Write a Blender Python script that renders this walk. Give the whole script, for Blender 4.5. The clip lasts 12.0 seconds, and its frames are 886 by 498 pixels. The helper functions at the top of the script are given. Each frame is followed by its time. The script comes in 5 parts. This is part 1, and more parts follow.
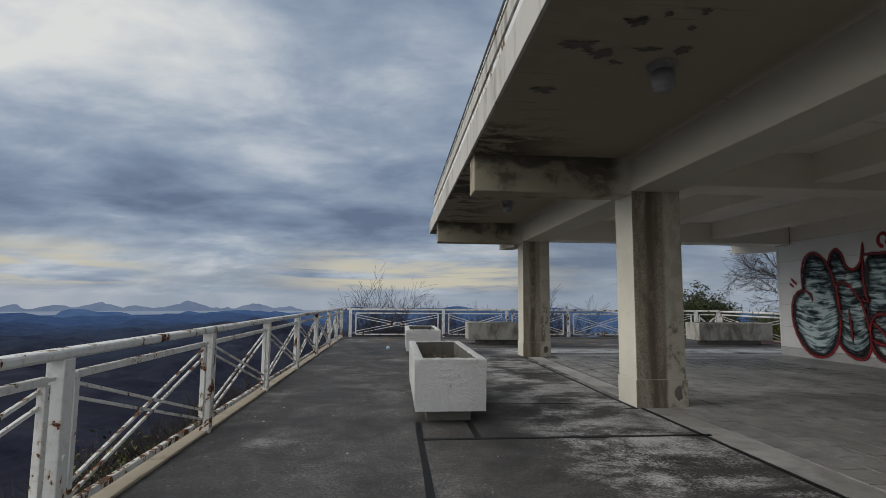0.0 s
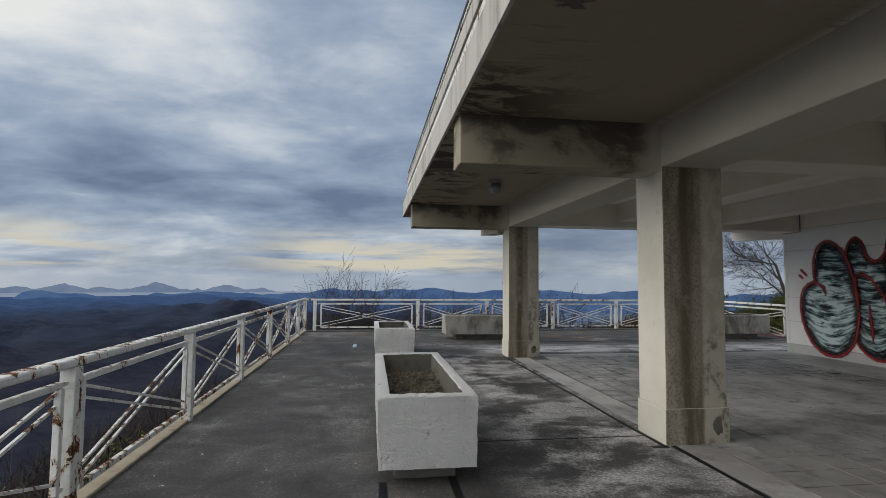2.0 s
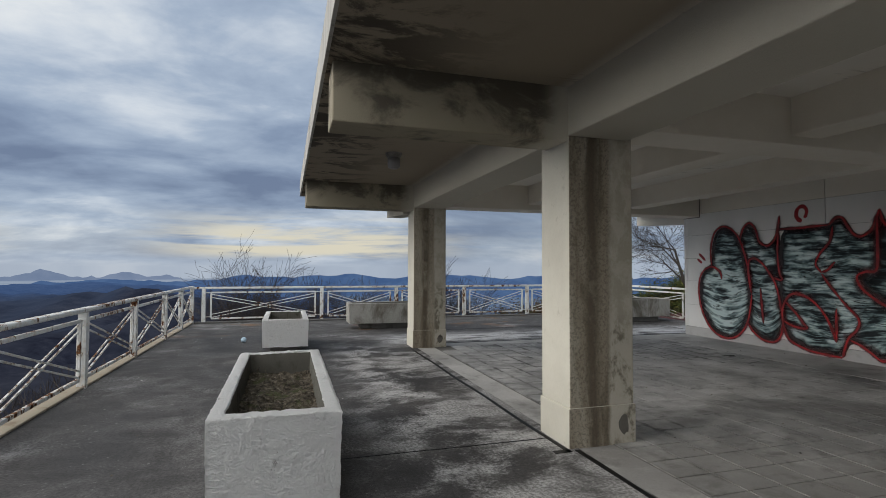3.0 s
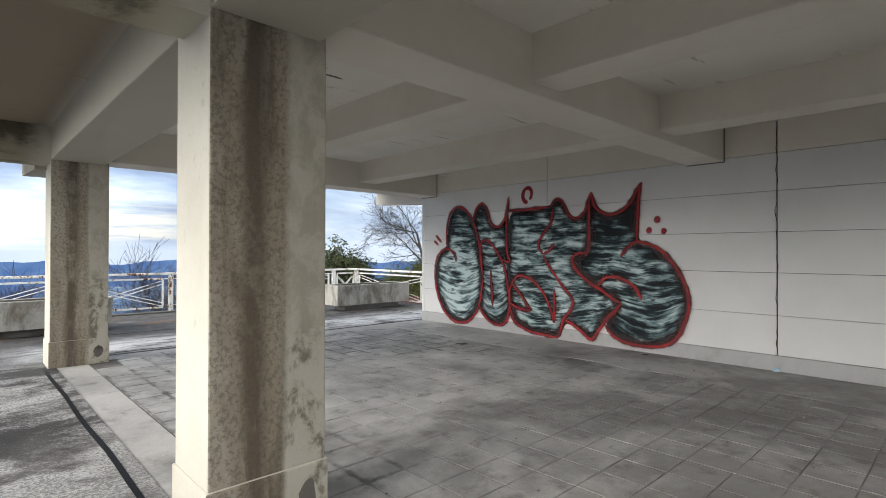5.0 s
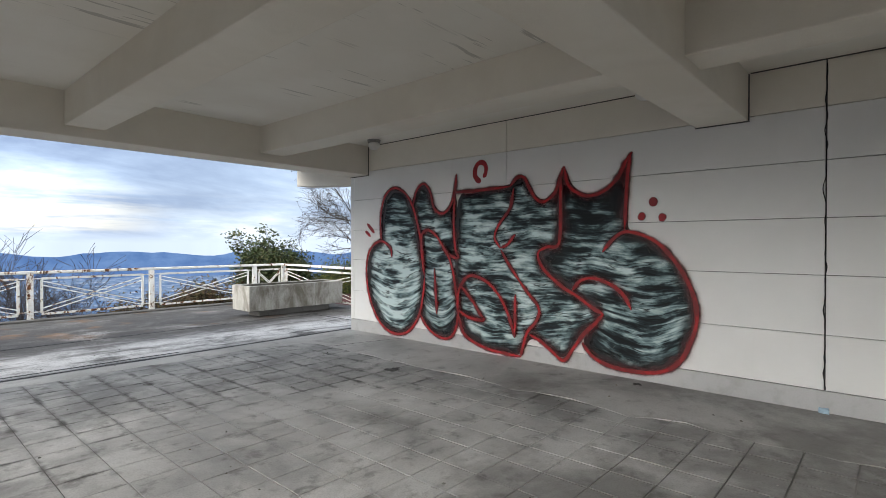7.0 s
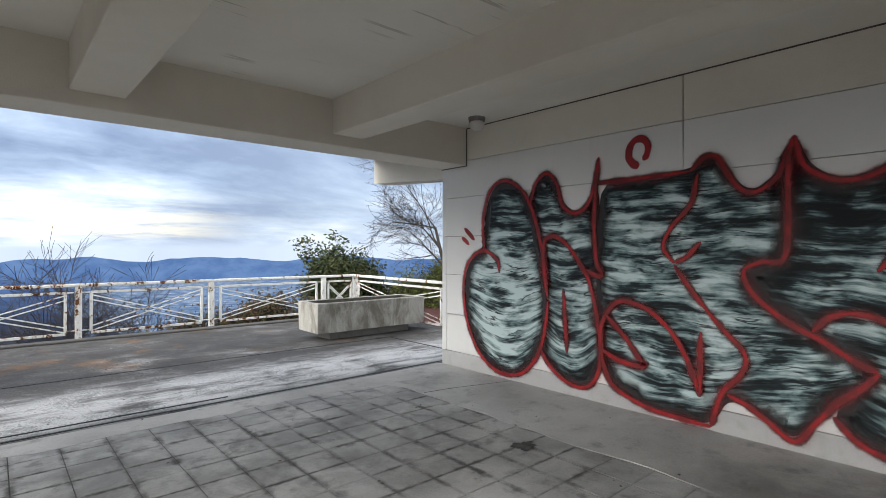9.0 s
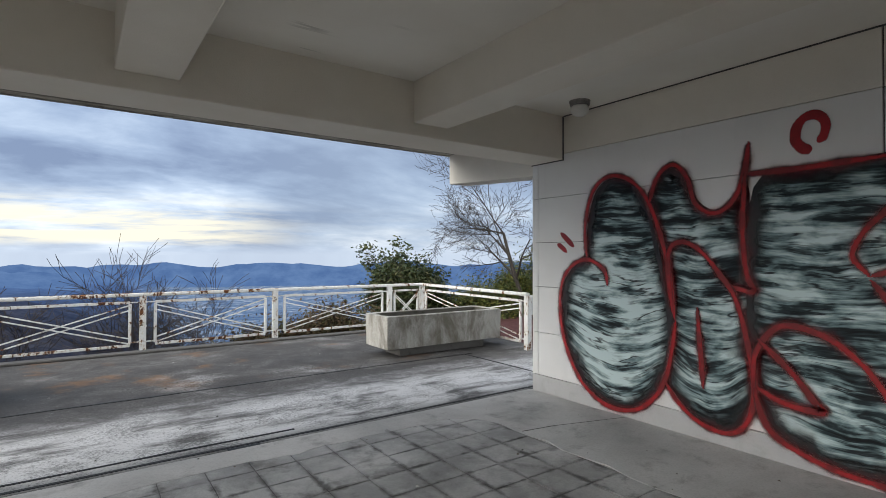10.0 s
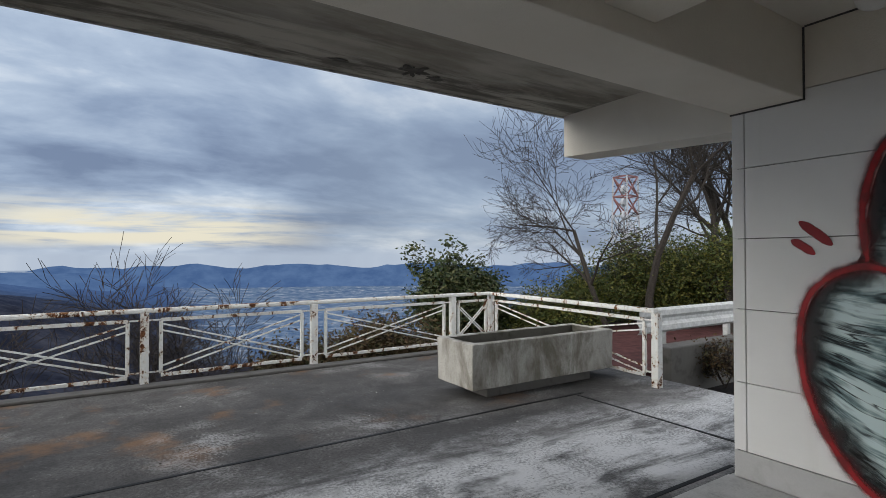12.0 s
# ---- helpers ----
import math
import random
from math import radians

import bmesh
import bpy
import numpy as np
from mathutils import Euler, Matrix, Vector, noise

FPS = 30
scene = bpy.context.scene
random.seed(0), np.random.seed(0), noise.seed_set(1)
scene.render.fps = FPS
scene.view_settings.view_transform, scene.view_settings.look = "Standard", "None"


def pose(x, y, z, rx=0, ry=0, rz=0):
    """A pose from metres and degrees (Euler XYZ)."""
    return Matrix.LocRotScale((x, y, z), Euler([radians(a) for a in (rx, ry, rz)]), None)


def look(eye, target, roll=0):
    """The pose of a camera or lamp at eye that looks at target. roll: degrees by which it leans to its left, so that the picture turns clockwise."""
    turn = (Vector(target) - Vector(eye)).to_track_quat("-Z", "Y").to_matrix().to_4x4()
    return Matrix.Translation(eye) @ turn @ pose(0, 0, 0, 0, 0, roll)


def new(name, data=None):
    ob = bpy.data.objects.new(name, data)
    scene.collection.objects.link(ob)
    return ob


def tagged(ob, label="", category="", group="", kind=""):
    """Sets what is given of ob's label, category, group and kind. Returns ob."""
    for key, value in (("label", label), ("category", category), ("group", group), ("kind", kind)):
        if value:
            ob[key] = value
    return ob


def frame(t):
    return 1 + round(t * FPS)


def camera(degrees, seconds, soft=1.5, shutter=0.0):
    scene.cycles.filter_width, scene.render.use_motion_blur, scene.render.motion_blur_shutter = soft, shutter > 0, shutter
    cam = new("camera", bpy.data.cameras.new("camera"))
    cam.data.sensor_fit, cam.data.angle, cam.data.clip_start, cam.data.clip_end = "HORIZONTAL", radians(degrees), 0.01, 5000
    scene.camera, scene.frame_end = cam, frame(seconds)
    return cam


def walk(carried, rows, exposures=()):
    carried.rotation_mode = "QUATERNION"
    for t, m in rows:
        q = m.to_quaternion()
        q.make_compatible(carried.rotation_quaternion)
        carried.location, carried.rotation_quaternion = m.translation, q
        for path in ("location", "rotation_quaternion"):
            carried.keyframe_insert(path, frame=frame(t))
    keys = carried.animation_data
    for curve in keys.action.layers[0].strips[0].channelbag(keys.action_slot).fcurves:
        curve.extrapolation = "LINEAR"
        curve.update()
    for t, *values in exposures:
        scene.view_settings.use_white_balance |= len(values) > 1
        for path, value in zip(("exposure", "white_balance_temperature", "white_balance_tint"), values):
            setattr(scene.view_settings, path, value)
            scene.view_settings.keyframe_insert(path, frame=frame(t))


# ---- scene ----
cam = camera(81.6, 12.0, soft=0.8)
METRES, EYE, TILT, LEAN, TURN = 12.7, 1.33, 0.0, 0.0, -5.1
ROWS = [
    (0.0, 0.0, 0.0, 0.0, -0.04, 5.68, -0.42),
    (0.5, -0.0021, 0.0234, 0.0096, 0.23, 4.64, -0.45),
    (1.0, -0.0082, 0.0535, 0.0257, 0.29, 4.34, -0.5),
    (1.5, -0.0051, 0.0873, 0.0237, -0.38, 4.03, -0.43),
    (2.0, -0.0005, 0.1252, 0.0198, -2.89, 3.65, -0.47),
    (2.5, 0.0132, 0.1585, 0.0177, -6.09, 2.4, -0.34),
    (3.0, 0.0343, 0.1881, 0.0197, -11.78, 2.1, -0.22),
    (3.5, 0.0571, 0.2223, 0.02, -21.04, 2.1, -0.23),
    (5.5, 0.1751, 0.3343, 0.0162, -41.28, -0.02, -0.06),
    (6.0, 0.2119, 0.3633, 0.0177, -43.09, -0.22, 0.02),
    (6.5, 0.2462, 0.3926, 0.0187, -43.43, -0.5, -0.03),
    (8.5, 0.3357, 0.5447, 0.023, -39.6, -0.23, -0.09),
    (9.0, 0.344, 0.587, 0.0239, -36.31, 0.14, -0.15),
    (9.5, 0.3479, 0.6282, 0.0249, -32.97, 0.56, -0.21),
    (10.0, 0.3595, 0.6667, 0.0264, -30.21, 0.77, -0.11),
    (10.5, 0.3639, 0.7119, 0.0286, -29.32, 0.87, -0.15),
    (11.0, 0.3727, 0.7617, 0.0276, -28.47, 0.92, -0.11),
    (11.5, 0.3776, 0.8117, 0.0284, -27.71, 0.92, -0.07),
    (12.0, 0.3874, 0.8618, 0.0287, -27.43, 0.86, 0.04),
]
walk(cam, [(t, pose(0, 0, EYE, TILT, LEAN, TURN) @ pose(METRES * x, METRES * y, METRES * z, 90 + pitch, roll, yaw)) for t, x, y, z, yaw, pitch, roll in ROWS],
     [(0.0, -0.42), (2.5, -0.15), (3.5, 0.12), (5.3, 1.14), (6.0, 1.24), (6.5, 1.14), (8.5, 1.06), (9.5, 0.84), (10.5, 0.5), (12.0, 0.2)])

# ---- exposure, world and sun ----
scene.view_settings.exposure = 0.0
world = bpy.data.worlds.new("overcast_dusk")
scene.world = world
world.use_nodes = True


class Nodes:
    """Short hand for building node trees."""

    def __init__(self, tree):
        self.t = tree
        self.t.nodes.clear()

    def add(self, kind):
        return self.t.nodes.new(kind)

    def link(self, a, b):
        self.t.links.new(a, b)

    def put(self, socket, v):
        if isinstance(v, bpy.types.NodeSocket):
            self.link(v, socket)
        elif v is not None:
            socket.default_value = v

    def math(self, op, a, b=None, clamp=False):
        n = self.add("ShaderNodeMath")
        n.operation, n.use_clamp = op, clamp
        self.put(n.inputs[0], a)
        self.put(n.inputs[1], b)
        return n.outputs[0]

    def span(self, v, a, b, c=0.0, d=1.0, smooth=True):
        n = self.add("ShaderNodeMapRange")
        n.interpolation_type = "SMOOTHSTEP" if smooth else "LINEAR"
        for i, x in enumerate((v, a, b, c, d)):
            self.put(n.inputs[i], x)
        return n.outputs[0]

    def noise(self, vec, scale, detail=4.0, rough=0.55, distortion=0.0):
        n = self.add("ShaderNodeTexNoise")
        self.put(n.inputs["Vector"], vec)
        n.inputs["Scale"].default_value = scale
        n.inputs["Detail"].default_value = detail
        n.inputs["Roughness"].default_value = rough
        n.inputs["Distortion"].default_value = distortion
        return n.outputs[0]

    def mix(self, f, a, b):
        n = self.add("ShaderNodeMix")
        n.data_type = "RGBA"
        self.put(n.inputs[0], f)
        for s, v in ((n.inputs[6], a), (n.inputs[7], b)):
            self.put(s, (*v, 1.0) if isinstance(v, tuple) and len(v) == 3 else v)
        return n.outputs[2]

    def ramp(self, f, *stops):
        n = self.add("ShaderNodeValToRGB")
        e = n.color_ramp.elements
        while len(e) < len(stops):
            e.new(0.5)
        for el, (p, c) in zip(e, stops):
            el.position, el.color = p, (*c, 1.0)
        self.put(n.inputs[0], f)
        return n.outputs[0]

    def scaled(self, vec, sx, sy, sz):
        n = self.add("ShaderNodeMapping")
        self.put(n.inputs[0], vec)
        n.inputs["Scale"].default_value = (sx, sy, sz)
        return n.outputs[0]


def build_sky():
    n = Nodes(world.node_tree)
    way = n.add("ShaderNodeTexCoord").outputs["Generated"]
    sep = n.add("ShaderNodeSeparateXYZ")
    n.link(way, sep.inputs[0])
    x, y, z = sep.outputs
    up = n.math("MAXIMUM", z, 0.0)
    flat = n.math("ADD", up, 0.24)
    cx, cy = n.math("DIVIDE", x, flat), n.math("DIVIDE", y, flat)
    comb = n.add("ShaderNodeCombineXYZ")
    n.link(cx, comb.inputs[0]), n.link(cy, comb.inputs[1])
    deck = comb.outputs[0]
    big = n.noise(n.scaled(deck, 0.75, 0.95, 1), 1.0, 4, 0.48, 0.5)
    billow = n.noise(n.scaled(deck, 0.95, 1.3, 1), 1.6, 8, 0.55, 0.35)
    wisp = n.noise(n.scaled(deck, 2.4, 3.6, 1), 1.8, 6, 0.6, 0.3)
    cloud = n.math("ADD", n.math("ADD", n.math("MULTIPLY", big, 0.52), n.math("MULTIPLY", billow, 0.36)), n.math("MULTIPLY", wisp, 0.12))
    # bright thin cloud high in the west, a heavy blue bank in the north, thin cloud again to the north-east
    az = n.math("ARCTAN2", x, y)
    west = n.math("MULTIPLY", n.span(az, 0.1, -0.6), n.span(up, 0.14, 0.46, 0.0, 0.16))
    east = n.math("MULTIPLY", n.span(az, 0.1, 0.4), n.span(up, 0.10, 0.36, -0.035, 0.055))
    bank = n.math("MULTIPLY", n.span(n.math("ABSOLUTE", n.math("ADD", az, 0.02)), 0.1, 0.32, 1.0, 0.0), n.span(up, 0.15, 0.4, 0.0, -0.03))
    low = n.math("MULTIPLY", n.span(up, 0.08, 0.15), n.span(up, 0.17, 0.30, -0.05, 0.0))
    for lift in (west, east, bank, low):
        cloud = n.math("ADD", cloud, lift)
    colour = n.ramp(cloud, (0.37, (0.15, 0.20, 0.31)), (0.45, (0.245, 0.315, 0.44)), (0.52, (0.37, 0.45, 0.57)), (0.585, (0.60, 0.66, 0.735)), (0.67, (0.90, 0.91, 0.89)))
    # unseen sky behind the hill brightened, south and west, to light the terrace
    colour = n.mix(n.span(n.math("ADD", n.math("MULTIPLY", y, -1.0), n.math("MULTIPLY", x, -0.35)), -0.1, 0.7, 0.0, 0.85), colour, (1.66, 1.66, 1.64))
    # gap of clear evening light above the far hills
    streak = n.noise(n.scaled(way, 2.4, 2.4, 26), 1.6, 6, 0.6, 0.3)
    band = n.math("MULTIPLY", n.span(up, 0.008, 0.03), n.span(up, 0.055, 0.115, 1, 0))
    glow = n.math("MULTIPLY", band, n.span(streak, 0.36, 0.56))
    centre = n.math("ADD", n.span(n.math("ABSOLUTE", n.math("SUBTRACT", az, 0.05)), 0.12, 0.34, 1.0, 0.12), n.span(n.math("ABSOLUTE", n.math("ADD", az, 0.62)), 0.08, 0.25, 0.8, 0.0), clamp=True)
    colour = n.mix(n.math("MULTIPLY", glow, centre), colour, (0.68, 0.64, 0.52))
    colour = n.mix(n.math("MULTIPLY", n.span(az, 0.1, 0.45, 0.0, 0.42), n.span(up, 0.2, 0.42, 1.0, 0.0)), colour, (0.22, 0.275, 0.36))
    mist = n.span(up, 0.0, 0.025, 0.75, 0.0)
    colour = n.mix(mist, colour, (0.40, 0.46, 0.55))
    sky = n.add("ShaderNodeTexSky")
    sky.sky_type, sky.sun_disc, sky.sun_elevation, sky.sun_rotation = "NISHITA", False, radians(25), radians(-82)
    bg_sky, bg_cloud, both, out = n.add("ShaderNodeBackground"), n.add("ShaderNodeBackground"), n.add("ShaderNodeMixShader"), n.add("ShaderNodeOutputWorld")
    n.link(sky.outputs[0], bg_sky.inputs[0])
    bg_sky.inputs[1].default_value = 0.08
    n.link(colour, bg_cloud.inputs[0])
    bg_cloud.inputs[1].default_value = 1.08
    both.inputs[0].default_value = 0.93
    n.link(bg_sky.outputs[0], both.inputs[1]), n.link(bg_cloud.outputs[0], both.inputs[2])
    n.link(both.outputs[0], out.inputs[0])


build_sky()
sun = new("sun", bpy.data.lights.new("sun", "SUN"))
sun.data.energy, sun.data.angle, sun.data.color = 1.7, radians(45), (1.0, 0.95, 0.87)
sun.matrix_world = look((-9.0, 1.2, 4.2), (0, 0, 0))

# ---- materials ----
TILE, TILE_X0, TILE_Y1 = 0.3265, 3.485, 12.12


def material(name, build, rough=0.8, metal=0.0, bump=None, depth=0.02):
    """build(n, pos, rnd) gives the colour socket, or (colour, height, roughness)."""
    m = bpy.data.materials.new(name)
    m.use_nodes = True
    n = Nodes(m.node_tree)
    pos = n.add("ShaderNodeNewGeometry").outputs["Position"]
    rnd = n.add("ShaderNodeObjectInfo").outputs["Random"]
    got = build(n, pos, rnd)
    colour, height, rg = got if isinstance(got, tuple) else (got, None, None)
    b, out = n.add("ShaderNodeBsdfPrincipled"), n.add("ShaderNodeOutputMaterial")
    n.put(b.inputs["Base Color"], colour)
    n.put(b.inputs["Roughness"], rough if rg is None else rg)
    b.inputs["Metallic"].default_value = metal
    b.inputs["Specular IOR Level"].default_value = 0.22
    if height is not None:
        bp = n.add("ShaderNodeBump")
        bp.inputs["Strength"].default_value = bump or 0.5
        bp.inputs["Distance"].default_value = depth
        n.put(bp.inputs["Height"], height)
        n.link(bp.outputs[0], b.inputs["Normal"])
    n.link(b.outputs[0], out.inputs[0])
    return m


def painted_concrete(base, dirt, amount, streak=True, grain=90):
    def build(n, pos, rnd):
        big = n.noise(pos, 0.9, 5, 0.6)
        mid = n.noise(n.scaled(pos, 5.0, 5.0, 0.55 if streak else 5.0), 1.0, 5, 0.6, 0.4)
        fine = n.noise(pos, grain, 3, 0.6)
        col = n.mix(n.span(big, 0.35, 0.7, 0.0, 0.45), base, tuple(c * 0.8 for c in base))
        soil = n.math("MULTIPLY", n.span(mid, 0.48, 0.72), n.span(big, 0.3, 0.62, 0.25, 1.0))
        col = n.mix(n.math("MULTIPLY", soil, amount), col, dirt)
        col = n.mix(n.span(fine, 0.3, 0.7, 0.0, 0.18), col, tuple(c * 0.7 for c in base))
        height = n.math("ADD", n.math("MULTIPLY", fine, 0.3), n.math("MULTIPLY", n.noise(pos, 14, 4, 0.6), 0.7))
        return col, height, None
    return build


def m_rail(n, pos, rnd):
    nor = n.add("ShaderNodeSeparateXYZ")
    n.link(n.add("ShaderNodeNewGeometry").outputs["Normal"], nor.inputs[0])
    rust = n.math("ADD", n.noise(n.scaled(pos, 1, 1, 0.6), 9.0, 7, 0.72, 0.6), n.span(nor.outputs[2], 0.6, 0.95, 0.0, 0.055))
    area = n.noise(pos, 1.3, 3, 0.5)
    sep = n.add("ShaderNodeSeparateXYZ")
    n.link(pos, sep.inputs[0])
    rust = n.math("ADD", rust, n.span(sep.outputs[2], 0.26, 0.12, 0.0, 0.045))
    rust = n.math("ADD", rust, n.math("MULTIPLY", n.math("SUBTRACT", n.noise(pos, 34, 5, 0.7), 0.5), 0.16))
    k = n.span(n.math("ADD", rust, n.math("MULTIPLY", n.math("SUBTRACT", area, 0.5), 0.3)), 0.572, 0.598)
    grime = n.span(n.noise(pos, 18, 4, 0.6), 0.45, 0.75, 0, 0.5)
    white = n.mix(grime, (0.70, 0.71, 0.70), (0.44, 0.43, 0.4))
    rusty = n.ramp(n.noise(pos, 40, 4, 0.6), (0.35, (0.03, 0.014, 0.010)), (0.5, (0.10, 0.04, 0.018)), (0.7, (0.30, 0.14, 0.055)))
    halo = n.span(n.math("ADD", rust, n.math("MULTIPLY", n.math("SUBTRACT", area, 0.5), 0.3)), 0.48, 0.6, 0, 0.45)
    white = n.mix(halo, white, (0.55, 0.42, 0.28))
    return n.mix(k, white, rusty), n.math("SUBTRACT", n.math("MULTIPLY", n.noise(pos, 60, 3, 0.6), 0.3), k), n.span(k, 0, 1, 0.5, 0.9)


def m_terrace(n, pos, rnd):
    sep = n.add("ShaderNodeSeparateXYZ")
    n.link(pos, sep.inputs[0])
    x, y, z = sep.outputs
    big = n.noise(pos, 0.4, 4, 0.55, 0.4)
    blotch = n.noise(pos, 1.5, 9, 0.72, 0.5)
    smear = n.noise(n.scaled(pos, 1.0, 1.25, 1), 1.3, 9, 0.68, 0.3)
    fine = n.noise(pos, 38, 6, 0.75)
    tone = n.math("ADD", n.math("MULTIPLY", big, 0.5), n.math("MULTIPLY", blotch, 0.5))
    col = n.ramp(tone, (0.36, (0.042, 0.04, 0.04)), (0.48, (0.085, 0.081, 0.08)), (0.56, (0.135, 0.129, 0.127)), (0.66, (0.23, 0.222, 0.218)))
    grit = n.noise(pos, 130, 3, 0.6)
    col = n.mix(n.span(n.math("ADD", n.math("MULTIPLY", fine, 0.6), n.math("MULTIPLY", grit, 0.4)), 0.43, 0.55, 0.6, 0.0), col, (0.03, 0.029, 0.028))
    col = n.mix(n.math("MULTIPLY", n.span(n.noise(pos, 21, 5, 0.75), 0.60, 0.66), n.span(blotch, 0.42, 0.6, 0.05, 0.55)), col, (0.42, 0.41, 0.405))
    rust = n.math("MULTIPLY", n.span(n.noise(pos, 0.9, 6, 0.62), 0.54, 0.68, 0, 0.7), n.span(y, 14.8, 15.6))
    col = n.mix(rust, col, (0.21, 0.115, 0.06))
    # pale lime bloom: along the drip line behind the hall, and smeared before its columns
    drip = n.math("MULTIPLY", n.math("MULTIPLY", n.span(y, 12.6, 13.0), n.span(x, 2.2, 3.4)), n.span(n.math("ADD", y, n.math("MULTIPLY", blotch, 2.4)), 14.9, 15.9, 1, 0))
    side = n.math("MULTIPLY", n.span(x, 1.0, 2.0), n.span(y, 13.5, 11.5, 0, 1.0))
    pale = n.math("MULTIPLY", side, n.span(n.math("ADD", n.math("MULTIPLY", smear, 0.6), n.math("MULTIPLY", big, 0.4)), 0.445, 0.55, 0.0, 0.85))
    col = n.mix(pale, col, n.mix(n.span(fine, 0.38, 0.6), (0.22, 0.215, 0.21), (0.40, 0.395, 0.39)))
    side = n.math("MULTIPLY", side, 0.4)
    patch = n.span(n.math("ADD", n.math("MULTIPLY", smear, 0.75), n.math("MULTIPLY", fine, 0.25)), 0.455, 0.60)
    lime = n.math("MULTIPLY", n.math("MAXIMUM", side, n.span(big, 0.5, 0.7, 0.0, 0.4)), patch)
    speck = n.math("ADD", fine, n.math("MULTIPLY", n.math("SUBTRACT", blotch, 0.5), 0.9))
    lime = n.math("MULTIPLY", lime, n.span(speck, 0.42, 0.53, 0.06, 1.0))
    wash = n.math("MULTIPLY", n.math("MULTIPLY", drip, n.span(n.noise(n.scaled(pos, 0.7, 2.2, 1), 1.2, 9, 0.7, 0.3), 0.36, 0.54, 0.12, 0.95)), n.span(speck, 0.34, 0.56, 0.35, 1.0))
    lime = n.math("MAXIMUM", lime, wash)
    col = n.mix(n.math("MULTIPLY", lime, 0.95), col, (0.80, 0.795, 0.80))
    return col, n.math("ADD", fine, n.math("MULTIPLY", blotch, 0.8)), n.span(big, 0.4, 0.62, 0.72, 0.95)


def south_dimming(n, pos, col):
    """Grey dimming painted blotchily into the floor's colour, stronger towards the hall's south end."""
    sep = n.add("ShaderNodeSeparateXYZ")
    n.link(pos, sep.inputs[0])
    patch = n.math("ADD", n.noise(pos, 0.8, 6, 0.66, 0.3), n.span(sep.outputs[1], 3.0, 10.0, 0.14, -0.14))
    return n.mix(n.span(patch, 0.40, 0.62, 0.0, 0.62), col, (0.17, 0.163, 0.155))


def m_screed(n, pos, rnd):
    big = n.noise(pos, 0.55, 5, 0.6, 0.3)
    mid = n.noise(pos, 3.2, 6, 0.65, 0.2)
    fine = n.noise(pos, 55, 4, 0.65)
    col = n.ramp(big, (0.34, (0.36, 0.355, 0.348)), (0.5, (0.52, 0.512, 0.50)), (0.66, (0.66, 0.65, 0.635)))
    col = n.mix(n.span(mid, 0.52, 0.74, 0, 0.5), col, (0.12, 0.115, 0.11))
    col = n.mix(n.span(fine, 0.4, 0.75, 0, 0.2), col, (0.13, 0.13, 0.125))
    col = south_dimming(n, pos, col)
    return col, n.math("ADD", fine, mid), n.span(mid, 0.3, 0.7, 0.6, 0.85)


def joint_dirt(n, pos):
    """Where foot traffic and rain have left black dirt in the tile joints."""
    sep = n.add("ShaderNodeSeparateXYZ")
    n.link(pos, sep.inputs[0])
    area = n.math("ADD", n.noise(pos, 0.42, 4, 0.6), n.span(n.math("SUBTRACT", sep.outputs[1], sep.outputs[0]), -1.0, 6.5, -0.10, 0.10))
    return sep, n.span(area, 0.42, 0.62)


def m_tile(n, pos, rnd):
    big = n.noise(pos, 0.75, 5, 0.62, 0.3)
    mid = n.noise(pos, 4.2, 6, 0.65, 0.2)
    fine = n.noise(pos, 70, 4, 0.65)
    col = n.ramp(big, (0.34, (0.34, 0.338, 0.336)), (0.5, (0.56, 0.557, 0.55)), (0.66, (0.72, 0.715, 0.705)))
    col = n.mix(n.math("MULTIPLY", rnd, 0.16), col, (0.17, 0.16, 0.152))
    col = n.mix(n.span(mid, 0.52, 0.70, 0, 0.6), col, (0.15, 0.145, 0.14))
    col = n.mix(n.span(fine, 0.4, 0.75, 0, 0.25), col, (0.11, 0.11, 0.105))
    # tiles blotchily darker where their joints are darkest
    dark_film = joint_dirt(n, pos)[1]
    col = n.mix(n.math("MULTIPLY", dark_film, n.span(n.noise(pos, 2.0, 6, 0.68, 0.3), 0.38, 0.62, 0.15, 0.6)), col, (0.17, 0.166, 0.162))
    col = south_dimming(n, pos, col)
    # dirt creeping from the joints over the tiles' worn edges
    sep, area = joint_dirt(n, pos)
    edge = []
    for v, start in ((sep.outputs[0], TILE_X0), (sep.outputs[1], TILE_Y1)):
        u = n.math("FLOORED_MODULO", n.math("SUBTRACT", v, start), TILE)
        edge.append(n.math("MINIMUM", u, n.math("SUBTRACT", TILE, u)))
    edge[1] = n.math("MULTIPLY", edge[1], 1.35)
    near = n.math("SUBTRACT", n.math("MINIMUM", edge[0], edge[1]), n.math("MULTIPLY", n.math("SUBTRACT", mid, 0.5), 0.11))
    reach = n.math("MULTIPLY", n.span(near, 0.0, 0.045, 1.0, 0.0), n.span(n.noise(pos, 2.6, 5, 0.7), 0.4, 0.6, 0.15, 1.0))
    col = n.mix(n.math("MULTIPLY", reach, n.span(area, 0.0, 1.0, 0.10, 0.85)), col, (0.07, 0.067, 0.063))
    return col, n.math("ADD", fine, mid), n.span(mid, 0.3, 0.7, 0.55, 0.8)


